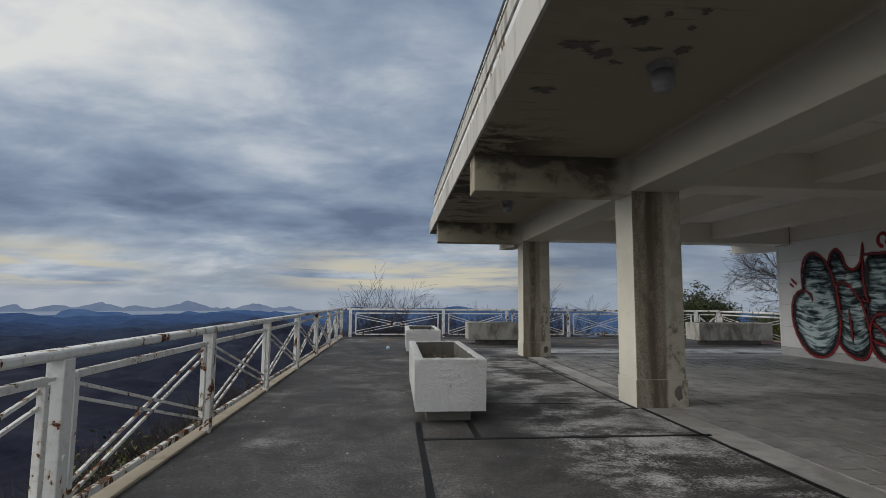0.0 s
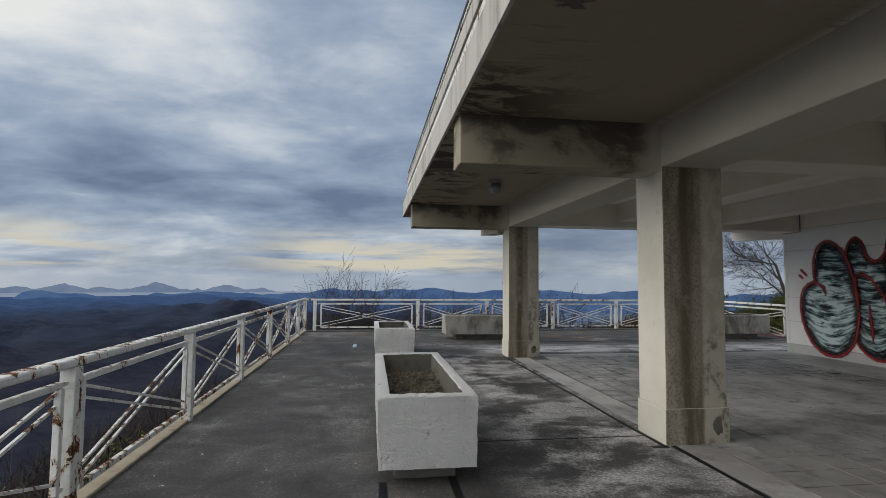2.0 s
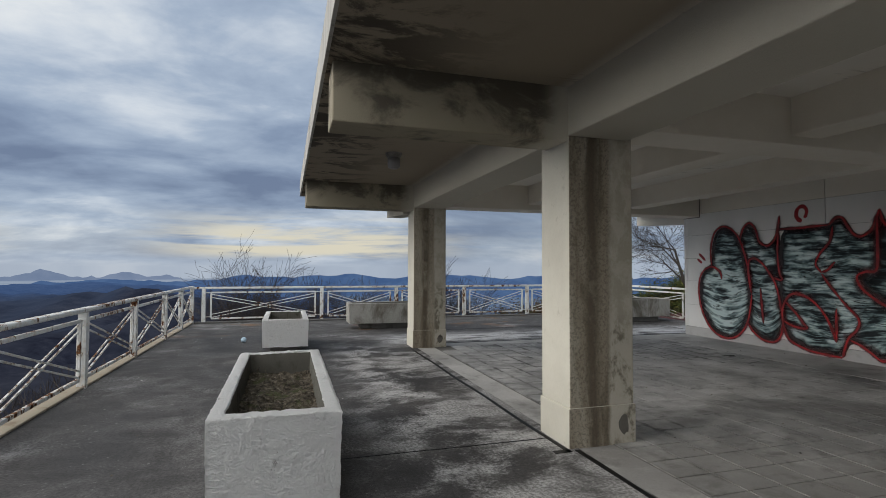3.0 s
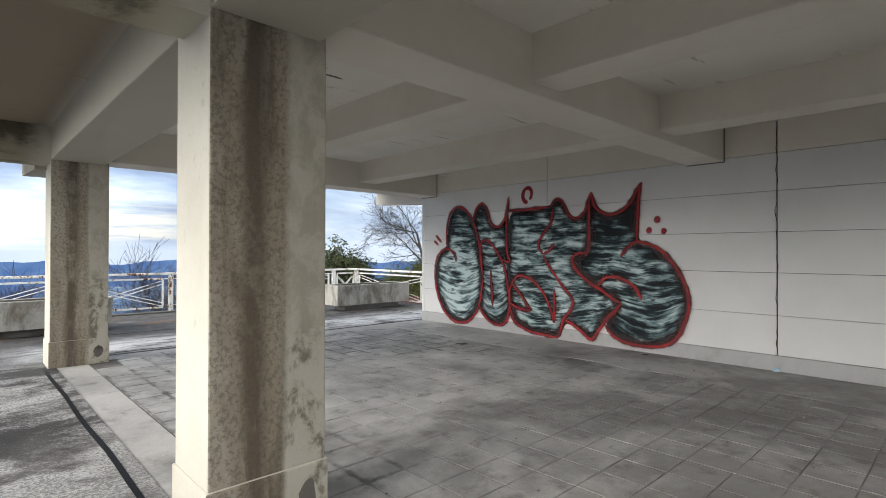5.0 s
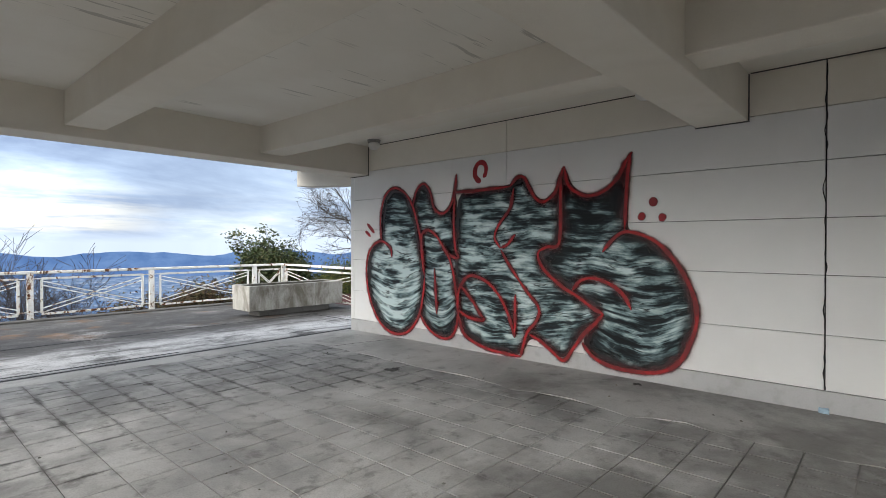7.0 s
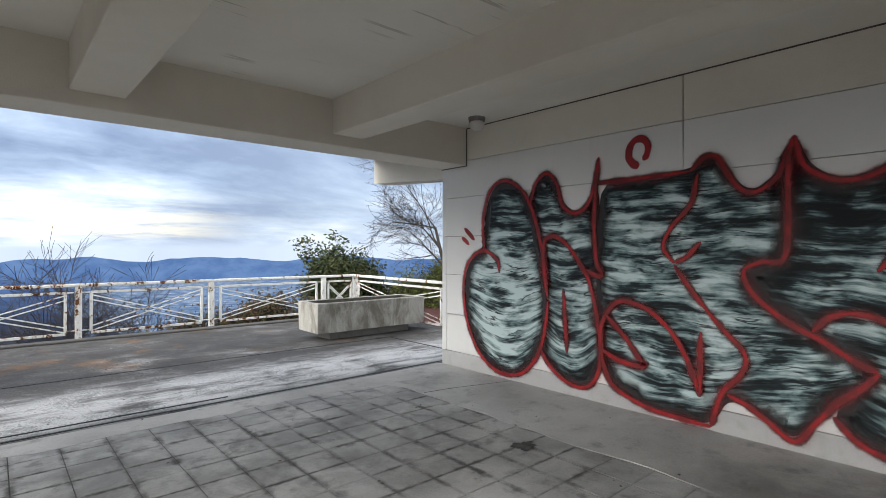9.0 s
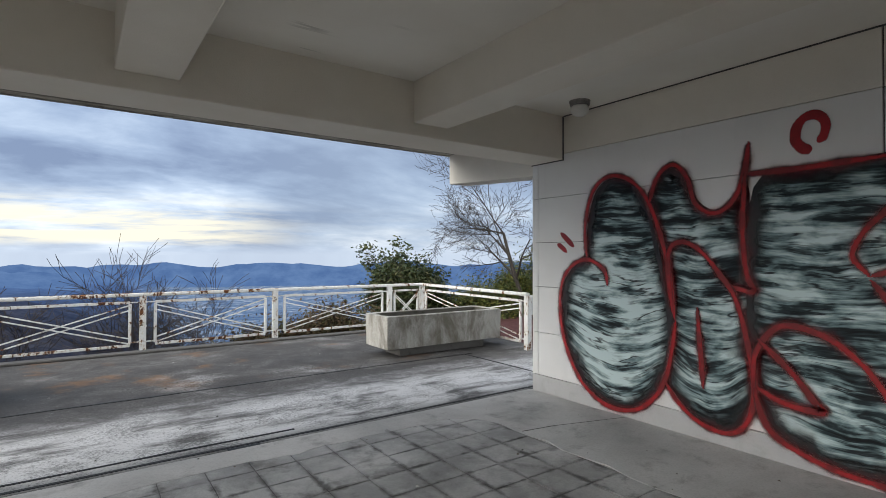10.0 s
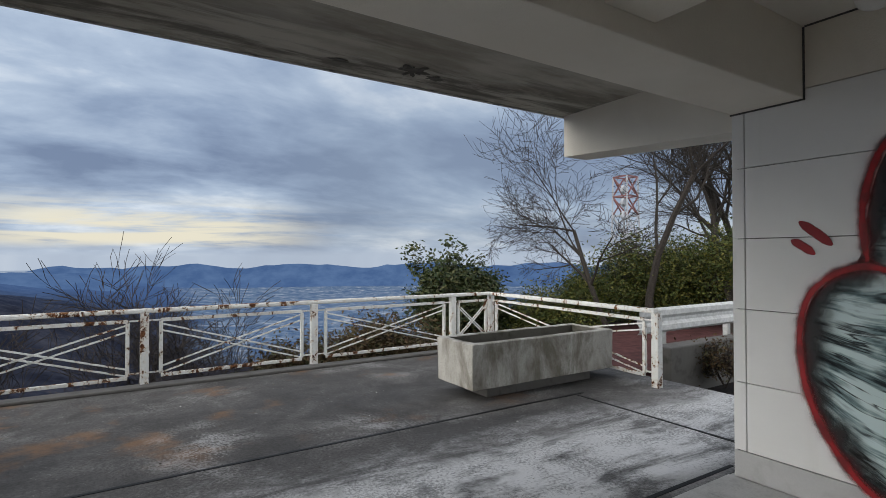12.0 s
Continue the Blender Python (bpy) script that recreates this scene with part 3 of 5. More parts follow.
def block(bm, x0, x1, y0, y1, z0, z1, bevel=0.0):
    """A box between these planes, with rounded edges where a bevel is given."""
    m = Matrix.LocRotScale(((x0 + x1) / 2, (y0 + y1) / 2, (z0 + z1) / 2), None, (abs(x1 - x0), abs(y1 - y0), abs(z1 - z0)))
    got = bmesh.ops.create_cube(bm, size=1.0, matrix=m)
    if bevel:
        edges = list({e for v in got["verts"] for e in v.link_edges})
        bmesh.ops.bevel(bm, geom=edges, offset=bevel, segments=2, affect="EDGES", profile=0.5)
    return bm


def boxed(*a, bevel=0.0):
    return block(bmesh.new(), *a, bevel=bevel)


def bar(bm, a, b, w, h, bevel=0.0):
    """A straight bar of section w by h from a to b."""
    a, b = Vector(a), Vector(b)
    d = b - a
    q = d.to_track_quat("Y", "Z")
    m = Matrix.LocRotScale((a + b) / 2, q, (w, d.length, h))
    got = bmesh.ops.create_cube(bm, size=1.0, matrix=m)
    if bevel:
        bmesh.ops.bevel(bm, geom=list({e for v in got["verts"] for e in v.link_edges}), offset=bevel, segments=2, affect="EDGES", profile=0.5)
    return bm


def barred(a, b, w, h, bevel=0.0):
    return bar(bmesh.new(), a, b, w, h, bevel)


def structure(name, bm, mat, label, category):
    return tagged(part(name, bm, mat), label, category, kind="structure")


def thing(name, label, category, at=(0, 0, 0), group="", kind=""):
    ob = new(name)
    ob.location = at
    return tagged(ob, label, category, group, kind)


def roughen(bm, amount, scale):
    for v in bm.verts:
        v.co += noise.noise_vector(v.co * scale) * amount


# ---- plan, in metres ----
WALL_X, WALL_END = 9.93, 12.62
COL_X0, COL_X1, COL_Y, COL_D, BAY = 3.03, 3.72, 6.37, 0.54, 5.85
SOFFIT_IN, SOFFIT_OUT = 3.31, 3.21
SLAB_X, SLAB_Y = 0.93, 14.43
RAIL_X, RAIL_Y, RAIL_Z = -1.88, 18.1, 1.02
BACK_Y = -0.7
END_X = 12.0

# ---- ground and distance ----


def land_height(x, y):
    """The hill on which the terrace stands, its slopes and the plain."""
    r, az = math.hypot(x, y), math.atan2(x, y)
    dx, dy = max(-2.2 - x, 0, x - 24), max(y - 18.6, 0, -20 - y)
    out = math.hypot(dx, dy)
    if x > 12.0:
        out = max(math.hypot(max(x - 24, 0), max(y - 22.5, 0)), 0)
    near = -0.35 if x > 12.05 else -1.1
    east = 1 / (1 + math.exp(-(az + 0.03) * 13))
    plain_z = -120 - 112 * east
    fall = near - 0.50 * out
    k = min(max((out - 60) / 900, 0), 1)
    k = k * k * (3 - 2 * k)
    z = max(fall, plain_z) if out < 60 else (max(fall, -70) * (1 - k) + plain_z * k)
    if out > 0:
        z += noise.noise((x * 0.08, y * 0.08, 0)) * min(out * 0.12, 1.6)
    if r > 250:
        hill = noise.fractal((x * 0.0012 + 3.1, y * 0.0012, 1.7), 0.9, 2.1, 5)
        ridge = (1 - abs(noise.noise((x * 0.0016, y * 0.0016, 4)))) ** 2
        w = min((r - 250) / 500, 1) * (1 - east * min(max((r - 700) / 800, 0), 1)) * (1 - 0.8 * min(max((r - 2600) / 900, 0), 1))
        z += w * (hill * 34 + ridge * 60 + noise.fractal((x * 0.005, y * 0.005, 2), 0.8, 2, 5) * 24 - abs(noise.noise((x * 0.009, y * 0.009, 7))) * 26)
        z = min(z, -1.0 - r * (0.020 + 0.004 * noise.noise((az * 6, 0, 0))))
    return z


def build_land():
    bm = bmesh.new()
    radii = [2.4 * 1.055 ** i for i in range(143)]
    radii = [r for r in radii if r < 4850]
    steps = 264
    rings = []
    cx, cy = 5.0, 5.0
    for r in radii:
        ring = []
        for k in range(steps):
            a = 2 * math.pi * k / steps
            x, y = cx + r * math.sin(a), cy + r * math.cos(a)
            ring.append(bm.verts.new((x, y, land_height(x, y))))
        rings.append(ring)
    for p, q in zip(rings, rings[1:]):
        for k in range(steps):
            j = (k + 1) % steps
            bm.faces.new((p[k], p[j], q[j], q[k]))
    bm.faces.new(rings[0])
    bmesh.ops.recalc_face_normals(bm, faces=bm.faces)
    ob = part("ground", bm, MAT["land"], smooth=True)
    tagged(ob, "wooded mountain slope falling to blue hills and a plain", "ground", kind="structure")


build_land()


def ridge_line(name, mat, az0, az1, r, base, crest, seed, label, depth=260, freq=14.0, amp=0.2):
    """A far range: crest by azimuth, with slopes before and behind."""
    bm = bmesh.new()
    count = 130
    rows = [[], [], []]
    for i in range(count + 1):
        a = radians(az0 + (az1 - az0) * i / count)
        fade = min(i, count - i) / 10
        h = base + (crest - base) * min(fade, 1) * (1.0 - amp + amp * noise.fractal((a * freq, seed, 0.3), 0.9, 2.0, 5))
        for row, (rr, z) in zip(rows, ((r - depth, base), (r, h), (r + depth * 0.5, base - 5))):
            row.append(bm.verts.new((rr * math.sin(a), rr * math.cos(a), z)))
    for p, q in zip(rows, rows[1:]):
        for i in range(count):
            bm.faces.new((p[i], p[i + 1], q[i + 1], q[i]))
    tagged(part(name, bm, mat), label, "mountains", kind="structure")


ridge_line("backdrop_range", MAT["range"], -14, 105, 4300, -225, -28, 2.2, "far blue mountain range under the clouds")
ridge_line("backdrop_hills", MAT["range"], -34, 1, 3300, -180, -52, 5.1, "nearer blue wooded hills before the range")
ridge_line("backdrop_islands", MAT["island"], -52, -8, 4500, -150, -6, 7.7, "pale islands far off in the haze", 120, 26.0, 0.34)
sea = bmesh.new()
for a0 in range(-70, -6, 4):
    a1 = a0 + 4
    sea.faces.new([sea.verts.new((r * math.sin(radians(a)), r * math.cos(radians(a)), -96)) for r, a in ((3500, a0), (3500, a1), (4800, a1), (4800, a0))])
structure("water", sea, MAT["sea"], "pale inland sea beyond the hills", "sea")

# ---- terrace, hall floor ----
terrace = bmesh.new()
block(terrace, RAIL_X - 0.16, 3.12, -9.0, 18.35, -0.4, 0.0)
block(terrace, 3.12, 12.0, -9.0, BACK_Y, -0.4, 0.0)
block(terrace, 3.12, END_X + 0.25, 12.66, 18.35, -0.4, 0.0)
block(terrace, 10.12, 13.6, 11.0, 12.66, -0.4, 0.0)
structure("pavement", terrace, MAT["terrace"], "dark weathered concrete terrace with pale lime stains", "terrace")
structure("floor", boxed(3.12, 10.12, BACK_Y, 12.66, -0.4, -0.006), MAT["screed"], "grey dusty screed floor of the open hall", "floor")
# smooth screed run over the tiles' edges, with a wavering rim
rim = [(3.12 + 5.1 * i / 40, 12.30 + 0.09 * noise.fractal((i * 0.3, 2.0, 0), 0.8, 2.0, 4)) for i in range(41)]
rim += [(8.22 + 0.5 * math.sin(a), 11.8 + 0.5 * math.cos(a)) for a in [math.pi / 2 * k / 8 for k in range(1, 9)]]
rim += [(8.70 + 0.14 * noise.fractal((i * 0.35, 7.0, 0), 0.8, 2.0, 4), 11.7 - 10.9 * i / 50) for i in range(51)]
border = bmesh.new()
outer = [(x, 12.655) for x, y in rim[:41]] + [(9.0 + 0.9 * k / 8, 12.655) for k in range(1, 9)] + [(9.926, y) for x, y in rim[49:]]
inner_row = [border.verts.new((x, y, 0.0035)) for x, y in rim]
outer_row = [border.verts.new((x, y, 0.0045)) for x, y in outer]
for k in range(len(rim) - 1):
    border.faces.new((inner_row[k], inner_row[k + 1], outer_row[k + 1], outer_row[k]))
for f in border.faces:
    f.normal_update()
    if f.normal.z < 0:
        f.normal_flip()
skirt = [border.verts.new((v.co.x, v.co.y, -0.004)) for v in inner_row]
for k in range(len(rim) - 1):
    border.faces.new((inner_row[k], skirt[k], skirt[k + 1], inner_row[k + 1]))
structure("floor_border", border, MAT["screed"], "smooth pale screed run along the hall's edges", "floor")
crack_line = barred((8.74, 11.58, 0.005), (9.1, 11.52, 0.005), 0.006, 0.004)
bar(crack_line, (9.1, 11.52, 0.005), (9.9, 11.28, 0.005), 0.004, 0.004)
structure("floor_crack", crack_line, MAT["joint"], "fine crack across the screed", "crack")

kerb = boxed(RAIL_X - 0.16, RAIL_X + 0.035, -9.0, 18.2, 0.0, 0.03, bevel=0.01)
structure("kerb", kerb, MAT["kerb"], "low tan kerb streaked with rust under the railing", "kerb")
kerb2 = boxed(RAIL_X + 0.06, END_X + 0.2, 18.04, 18.26, 0.0, 0.04, bevel=0.012)
structure("kerb_back", kerb2, MAT["dark_stone"], "low dark concrete kerb under the railing", "kerb")

TAR = [(2.97, 6.3, 3.01, 12.3, 0), (3.055, BACK_Y, 3.1, 6.33, 0), (0.26, 5.03, 3.17, 5.085, 0), (0.22, -2.0, 0.28, 5.75, 0), (0.78, 5.085, 0.84, 5.9, 0),
       (3.3, 12.72, 10.1, 12.755, 0), (3.3, 12.88, 7.0, 12.91, 0), (3.2, 14.93, 10.8, 14.965, 0), (10.64, 12.7, 10.68, 14.93, 0),
       (6.35, 12.66, 6.62, 12.70, 0), (2.86, 6.3, 3.02, 6.36, 0), (0.98, 6.68, 3.0, 6.692, 0)]
for x0, y0, x1, y1, _ in TAR:
    bm = bmesh.new()
    long_y = (y1 - y0) > (x1 - x0)
    length = (y1 - y0) if long_y else (x1 - x0)
    steps = max(int(length / 0.35), 2)
    half = ((x1 - x0) if long_y else (y1 - y0)) / 2
    mid = (x0 + x1) / 2 if long_y else (y0 + y1) / 2
    left, right = [], []
    for i in range(steps + 1):
        s = (y0 if long_y else x0) + length * i / steps
        w = half * (1 + 0.35 * noise.noise((s * 2.1, mid, 0)))
        c = mid + 0.012 * noise.noise((s * 0.9, mid, 3))
        for side, lst in ((-w, left), (w, right)):
            lst.append(bm.verts.new((c + side, s, 0.004) if long_y else (s, c + side, 0.004)))
    for i in range(steps):
        bm.faces.new((left[i], right[i], right[i + 1], left[i + 1]))
    bmesh.ops.recalc_face_normals(bm, faces=bm.faces)
    for f in bm.faces:
        if f.normal.z < 0:
            f.normal_flip()
    bmesh.ops.extrude_face_region(bm, geom=bm.faces[:])
    for v in left + right:
        v.co.z = -0.002
    structure("joint_seal", bm, MAT["tar"], "black bitumen joint seal in the concrete", "joint")

# ---- hall: columns, beams, slab ----


def build_column(y, name):
    col = thing(name, "cream plastered concrete column, weathered and stained brown", "column", ((COL_X0 + COL_X1) / 2, y + COL_D / 2, 0), "columns of the hall", "structure")
    w, d = (COL_X1 - COL_X0) / 2, COL_D / 2
    part("shaft", boxed(-w + 0.013, w - 0.013, -d + 0.012, d - 0.012, 0.34, 2.9, bevel=0.012), MAT["column"], col)
    part("plinth", boxed(-w, w, -d, d, -0.01, 0.345, bevel=0.01), MAT["column"], col, "slightly wider cream foot of the column")
    chip = bmesh.new()
    ring = [chip.verts.new((w - 0.13 + 0.055 * math.cos(a) * (1 + 0.4 * noise.noise((a * 2, y, 0))), -d - 0.004, 0.17 + 0.085 * math.sin(a) * (1 + 0.45 * noise.noise((a * 3, 5, y))))) for a in [i * math.pi / 8 for i in range(16)]]
    chip.faces.new(ring)
    part("chipped_patch", chip, MAT["spall"], col, "dark patch where the plaster broke off")


for i in range(-1, 2):
    build_column(COL_Y + BAY * i, "column")

beams = []


def beam(x0, x1, y0, y1, z0, z1, label="cream painted concrete beam under the roof slab"):
    beams.append(structure("beam", boxed(x0, x1, y0, y1, z0, z1, bevel=0.012), MAT["beam"], label, "beam"))


for i in range(-1, 2):
    gy = COL_Y + BAY * i
    last = i == 1
    z0 = 2.80 if last else 2.83
    y0, y1 = (12.125, 12.63) if last else (gy - 0.15, gy + 0.35)
    beam(COL_X1 - 0.02, WALL_X + 0.03, y0, y1, z0, 3.4)
    cy = COL_Y + BAY * i
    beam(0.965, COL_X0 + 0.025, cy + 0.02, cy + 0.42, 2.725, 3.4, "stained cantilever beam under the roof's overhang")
for i in range(-1, 1):
    gy = COL_Y + BAY * i
    beam(COL_X0 + 0.015, COL_X1 - 0.05, gy + COL_D - 0.03, gy + BAY + 0.03, 2.77, 3.4)
    for sx in (5.48, 7.86):
        beam(sx, sx + 0.40, gy + 0.34, gy + BAY - 0.14 if i < 0 else 12.13, 2.92, 3.4)
# tapered brackets that carry the overhang behind the hall
for x0, x1 in ((WALL_X + 0.02, WALL_X + 0.36), (COL_X0 - 0.12, COL_X0 + 0.25)):
    bm = bmesh.new()
    pr = [(12.63, 2.67), (14.42, 2.77), (14.42, 3.3), (12.63, 3.3)]
    a = [bm.verts.new((x0, y, z)) for y, z in pr]
    b = [bm.verts.new((x1, y, z)) for y, z in pr]
    bm.faces.new(a), bm.faces.new(b[::-1])
    for k in range(4):
        bm.faces.new((a[k], b[k], b[(k + 1) % 4], a[(k + 1) % 4]))
    bmesh.ops.recalc_face_normals(bm, faces=bm.faces)
    structure("bracket", bm, MAT["beam"], "cream tapered concrete bracket under the rear overhang", "beam")

slab = bmesh.new()
block(slab, SLAB_X, COL_X0 + 0.1, BACK_Y, SLAB_Y, SOFFIT_OUT, 3.40)
block(slab, COL_X0 + 0.1, 12.4, 12.3, SLAB_Y, SOFFIT_OUT, 3.40)
block(slab, COL_X0 + 0.1, 12.4, BACK_Y, 12.3, SOFFIT_IN, 3.40)
structure("ceiling", slab, MAT["soffit"], "painted concrete soffit, peeling and mouldy at its edges", "ceiling")
fascia = bmesh.new()
block(fascia, SLAB_X - 0.03, SLAB_X - 0.002, BACK_Y, SLAB_Y + 0.03, SOFFIT_OUT - 0.012, 3.54)
block(fascia, SLAB_X, 12.4, SLAB_Y + 0.002, SLAB_Y + 0.03, SOFFIT_OUT - 0.012, 3.54)
structure("fascia", fascia, MAT["fascia"], "weathered white edge band of the roof slab", "fascia")
structure("roof", boxed(SLAB_X, 12.4, BACK_Y, SLAB_Y, 3.404, 3.45), MAT["terrace"], "dark concrete roof terrace", "roof")

# ---- the graffiti wall ----
wall = structure("wall_east", boxed(WALL_X + 0.03, WALL_X + 0.19, BACK_Y, WALL_END - 0.02, 0.0, 3.32), MAT["joint"], "white panelled wall with dark joints and a long crack", "wall")
structure("baseboard", boxed(WALL_X - 0.002, WALL_X + 0.05, BACK_Y, WALL_END, 0.0, 0.205, bevel=0.004), MAT["plinth"], "grey painted skirting at the foot of the wall", "baseboard")
ROWS_Z = (0.209, 0.73, 1.29, 1.83, 2.37, 2.87, 3.309)
COLS_Y = (12.62, 12.53, 9.18, 5.58, 2.0, BACK_Y)
for ya, yb in zip(COLS_Y, COLS_Y[1:]):
    for za, zb in zip(ROWS_Z, ROWS_Z[1:]):
        gap = 0.007 if abs(ya - 5.58) < 0.01 or abs(yb - 5.58) < 0.01 else 0.004
        part("panel", boxed(WALL_X, WALL_X + 0.032, yb + gap, ya - gap, za + 0.003, zb - 0.003, bevel=0.003), MAT["beam" if za > 2.8 else "panel"], wall)
seals = bmesh.new()
for y0, y1, z0 in ((COL_Y - 0.15, COL_Y + 0.35, 2.83), (12.125, 12.63, 2.80)):
    block(seals, WALL_X - 0.012, WALL_X - 0.001, y0 - 0.012, y0 - 0.001, z0 - 0.012, 3.3)
    block(seals, WALL_X - 0.012, WALL_X - 0.001, y0 - 0.001, y1, z0 - 0.012, z0 - 0.001)
block(seals, WALL_X - 0.01, WALL_X - 0.001, BACK_Y, COL_Y - 0.17, 3.298, 3.309)
block(seals, WALL_X - 0.01, WALL_X - 0.001, COL_Y + 0.36, 12.11, 3.298, 3.309)
structure("trim", seals, MAT["joint"], "dark sealant line where wall and beams meet", "trim")
# unseen wall, added to keep southern light out of the hall
structure("wall_south", boxed(COL_X1 + 0.01, WALL_X - 0.004, 0.47, 0.77, 0.0, 2.828), MAT["panel"], "plain white wall added out of view, dimming the hall's south end", "wall")
# end face of the wall
structure("wall_end", boxed(WALL_X + 0.003, WALL_X + 0.19, WALL_END - 0.02, WALL_END + 0.004, 0.0, 2.8), MAT["panel"], "white end face of the graffiti wall", "wall")
crack = bmesh.new()
prev = None
for i in range(121):
    z = 0.22 + 3.05 * i / 120
    wob = 0.02 * noise.noise((z * 7, 1, 0)) + 0.06 * max(0, noise.noise((z * 2.6, 9, 0)) - 0.2)
    w = 0.004 + 0.012 * max(0, noise.noise((z * 9, 3, 0)))
    cur = [crack.verts.new((WALL_X - 0.004, 5.58 + wob + s * w, z)) for s in (-1, 1)]
    if prev:
        crack.faces.new((prev[0], prev[1], cur[1], cur[0]))
    prev = cur
part("crack", crack, MAT["tar"], wall, "dark wavering crack up the wall joint")


def smooth_line(pts, per=7, closed=False):
    """Catmull-Rom line through the points."""
    p = [Vector(q) for q in pts]
    q = [p[-1], *p, p[0], p[1]] if closed else [2 * p[0] - p[1], *p, 2 * p[-1] - p[-2]]
    out = []
    for i in range(1, len(q) - 2):
        for k in range(per):
            t = k / per
            a, b, c, d = q[i - 1:i + 3]
            out.append(0.5 * (2 * b + (c - a) * t + (2 * a - 5 * b + 4 * c - d) * t * t + (3 * b - a - 3 * c + d) * t ** 3))
    if not closed:
        out.append(p[-1])
    return out


def stroke(name, pts, width, x, mat, parent, taper=True):
    """A ribbon of spray paint on the wall, in the wall's y and z."""
    line = smooth_line(pts)
    bm = bmesh.new()
    uv = bm.loops.layers.uv.new("UVMap")
    prev = None
    for i, c in enumerate(line):
        d = (line[min(i + 1, len(line) - 1)] - line[max(i - 1, 0)])
        d = d.normalized() if d.length > 1e-6 else Vector((1, 0))
        s = Vector((-d.y, d.x)) * width / 2 * (1 + 0.18 * noise.noise((c.x * 3, c.y * 3, width))) * min(1.0, math.sqrt((min(i, len(line) - 1 - i) + 0.15) / 3.5))
        cur = [bm.verts.new((x, *(c + s))), bm.verts.new((x, *(c - s)))]
        if prev:
            f = bm.faces.new((prev[0], prev[1], cur[1], cur[0]))
            for lp, v in zip(f.loops, (0.0, 1.0, 1.0, 0.0)):
                lp[uv].uv = (i / len(line), v)
        prev = cur
    return part(name, bm, mat, parent)


def rounded(pts, turns=2):
    """Cuts the corners of a closed outline."""
    p = [Vector(q) for q in pts]
    for _ in range(turns):
        p = [v for i in range(len(p)) for v in (p[i].lerp(p[(i + 1) % len(p)], 0.25), p[i].lerp(p[(i + 1) % len(p)], 0.75))]
    return p


def film(name, pts, x, mat, parent):
    """A filled letter, and the black shading along the inside of its outline."""
    line = rounded(pts)
    area = sum(a.x * b.y - b.x * a.y for a, b in zip(line, line[1:] + line[:1]))
    turn = 1 if area > 0 else -1
    grown = []
    for i, c in enumerate(line):
        d = (line[(i + 1) % len(line)] - line[i - 1]).normalized()
        grown.append(c - Vector((-d.y, d.x)) * turn * 0.028)
    line = grown
    bm = bmesh.new()
    vs = [bm.verts.new((x, *c)) for c in line]
    for tri in tessellate_polygon([[Vector((*c, 0)) for c in line]]):
        bm.faces.new([vs[i] for i in tri])
    part(name, bm, mat, parent)
    bm = bmesh.new()
    uv = bm.loops.layers.uv.new("UVMap")
    rows = []
    for i, c in enumerate(line):
        d = (line[(i + 1) % len(line)] - line[i - 1]).normalized()
        inner = c + Vector((-d.y, d.x)) * turn * (0.21 + 0.12 * noise.noise((c.x * 4, c.y * 4, x)))
        rows.append((bm.verts.new((x - 0.004, *c)), bm.verts.new((x - 0.004, *inner))))
    for p, q in zip(rows, rows[1:] + rows[:1]):
        f = bm.faces.new((p[0], p[1], q[1], q[0]))
        for lp, v in zip(f.loops, (0.0, 1.0, 1.0, 0.0)):
            lp[uv].uv = (0.0, v)
    part("shade", bm, MAT["inner"], parent)


graffiti = thing("graffiti", "large spray-painted graffiti in black, pale green and red", "graffiti")
G = WALL_X - 0.006
film("fill", [(11.76, 1.64), (11.74, 2.04), (11.64, 2.38), (11.45, 2.49), (11.21, 2.41), (11.03, 2.19), (10.91, 1.87), (10.82, 1.51), (10.75, 1.06), (10.79, 0.66), (10.95, 0.3), (11.18, 0.13), (11.47, 0.09), (11.77, 0.22), (11.98, 0.51), (12.11, 0.83), (12.12, 1.24), (12.02, 1.48)], G, MAT["streak_light"], graffiti)
film("fill", [(11.04, 2.21), (10.91, 2.42), (10.75, 2.52), (10.63, 2.39), (10.54, 2.14), (10.35, 2.03), (10.19, 2.14), (10.09, 2.34), (10.1, 1.88), (10.06, 1.4), (10.07, 0.85), (10.04, 0.49), (10.11, 0.27), (10.24, 0.15), (10.48, 0.17), (10.69, 0.3), (10.84, 0.49), (10.75, 1.06)], G - 0.001, MAT["streak_mid"], graffiti)
film("fill", [(10.1, 2.35), (9.64, 2.35), (9.07, 2.37), (8.97, 2.47), (8.87, 2.47), (8.79, 2.33), (8.68, 2.17), (8.55, 2.13), (8.4, 2.25), (8.32, 2.32), (8.32, 1.83), (8.34, 1.59), (8.62, 1.46), (8.57, 1.26), (8.32, 1.05), (8.09, 0.93), (7.74, 0.74), (7.99, 0.47), (8.27, 0.11), (8.46, 0.22), (8.78, 0.38), (8.92, 0.08), (9.18, 0.07), (9.56, 0.12), (9.91, 0.26), (10.04, 0.49)], G - 0.002, MAT["streak_wide"], graffiti)
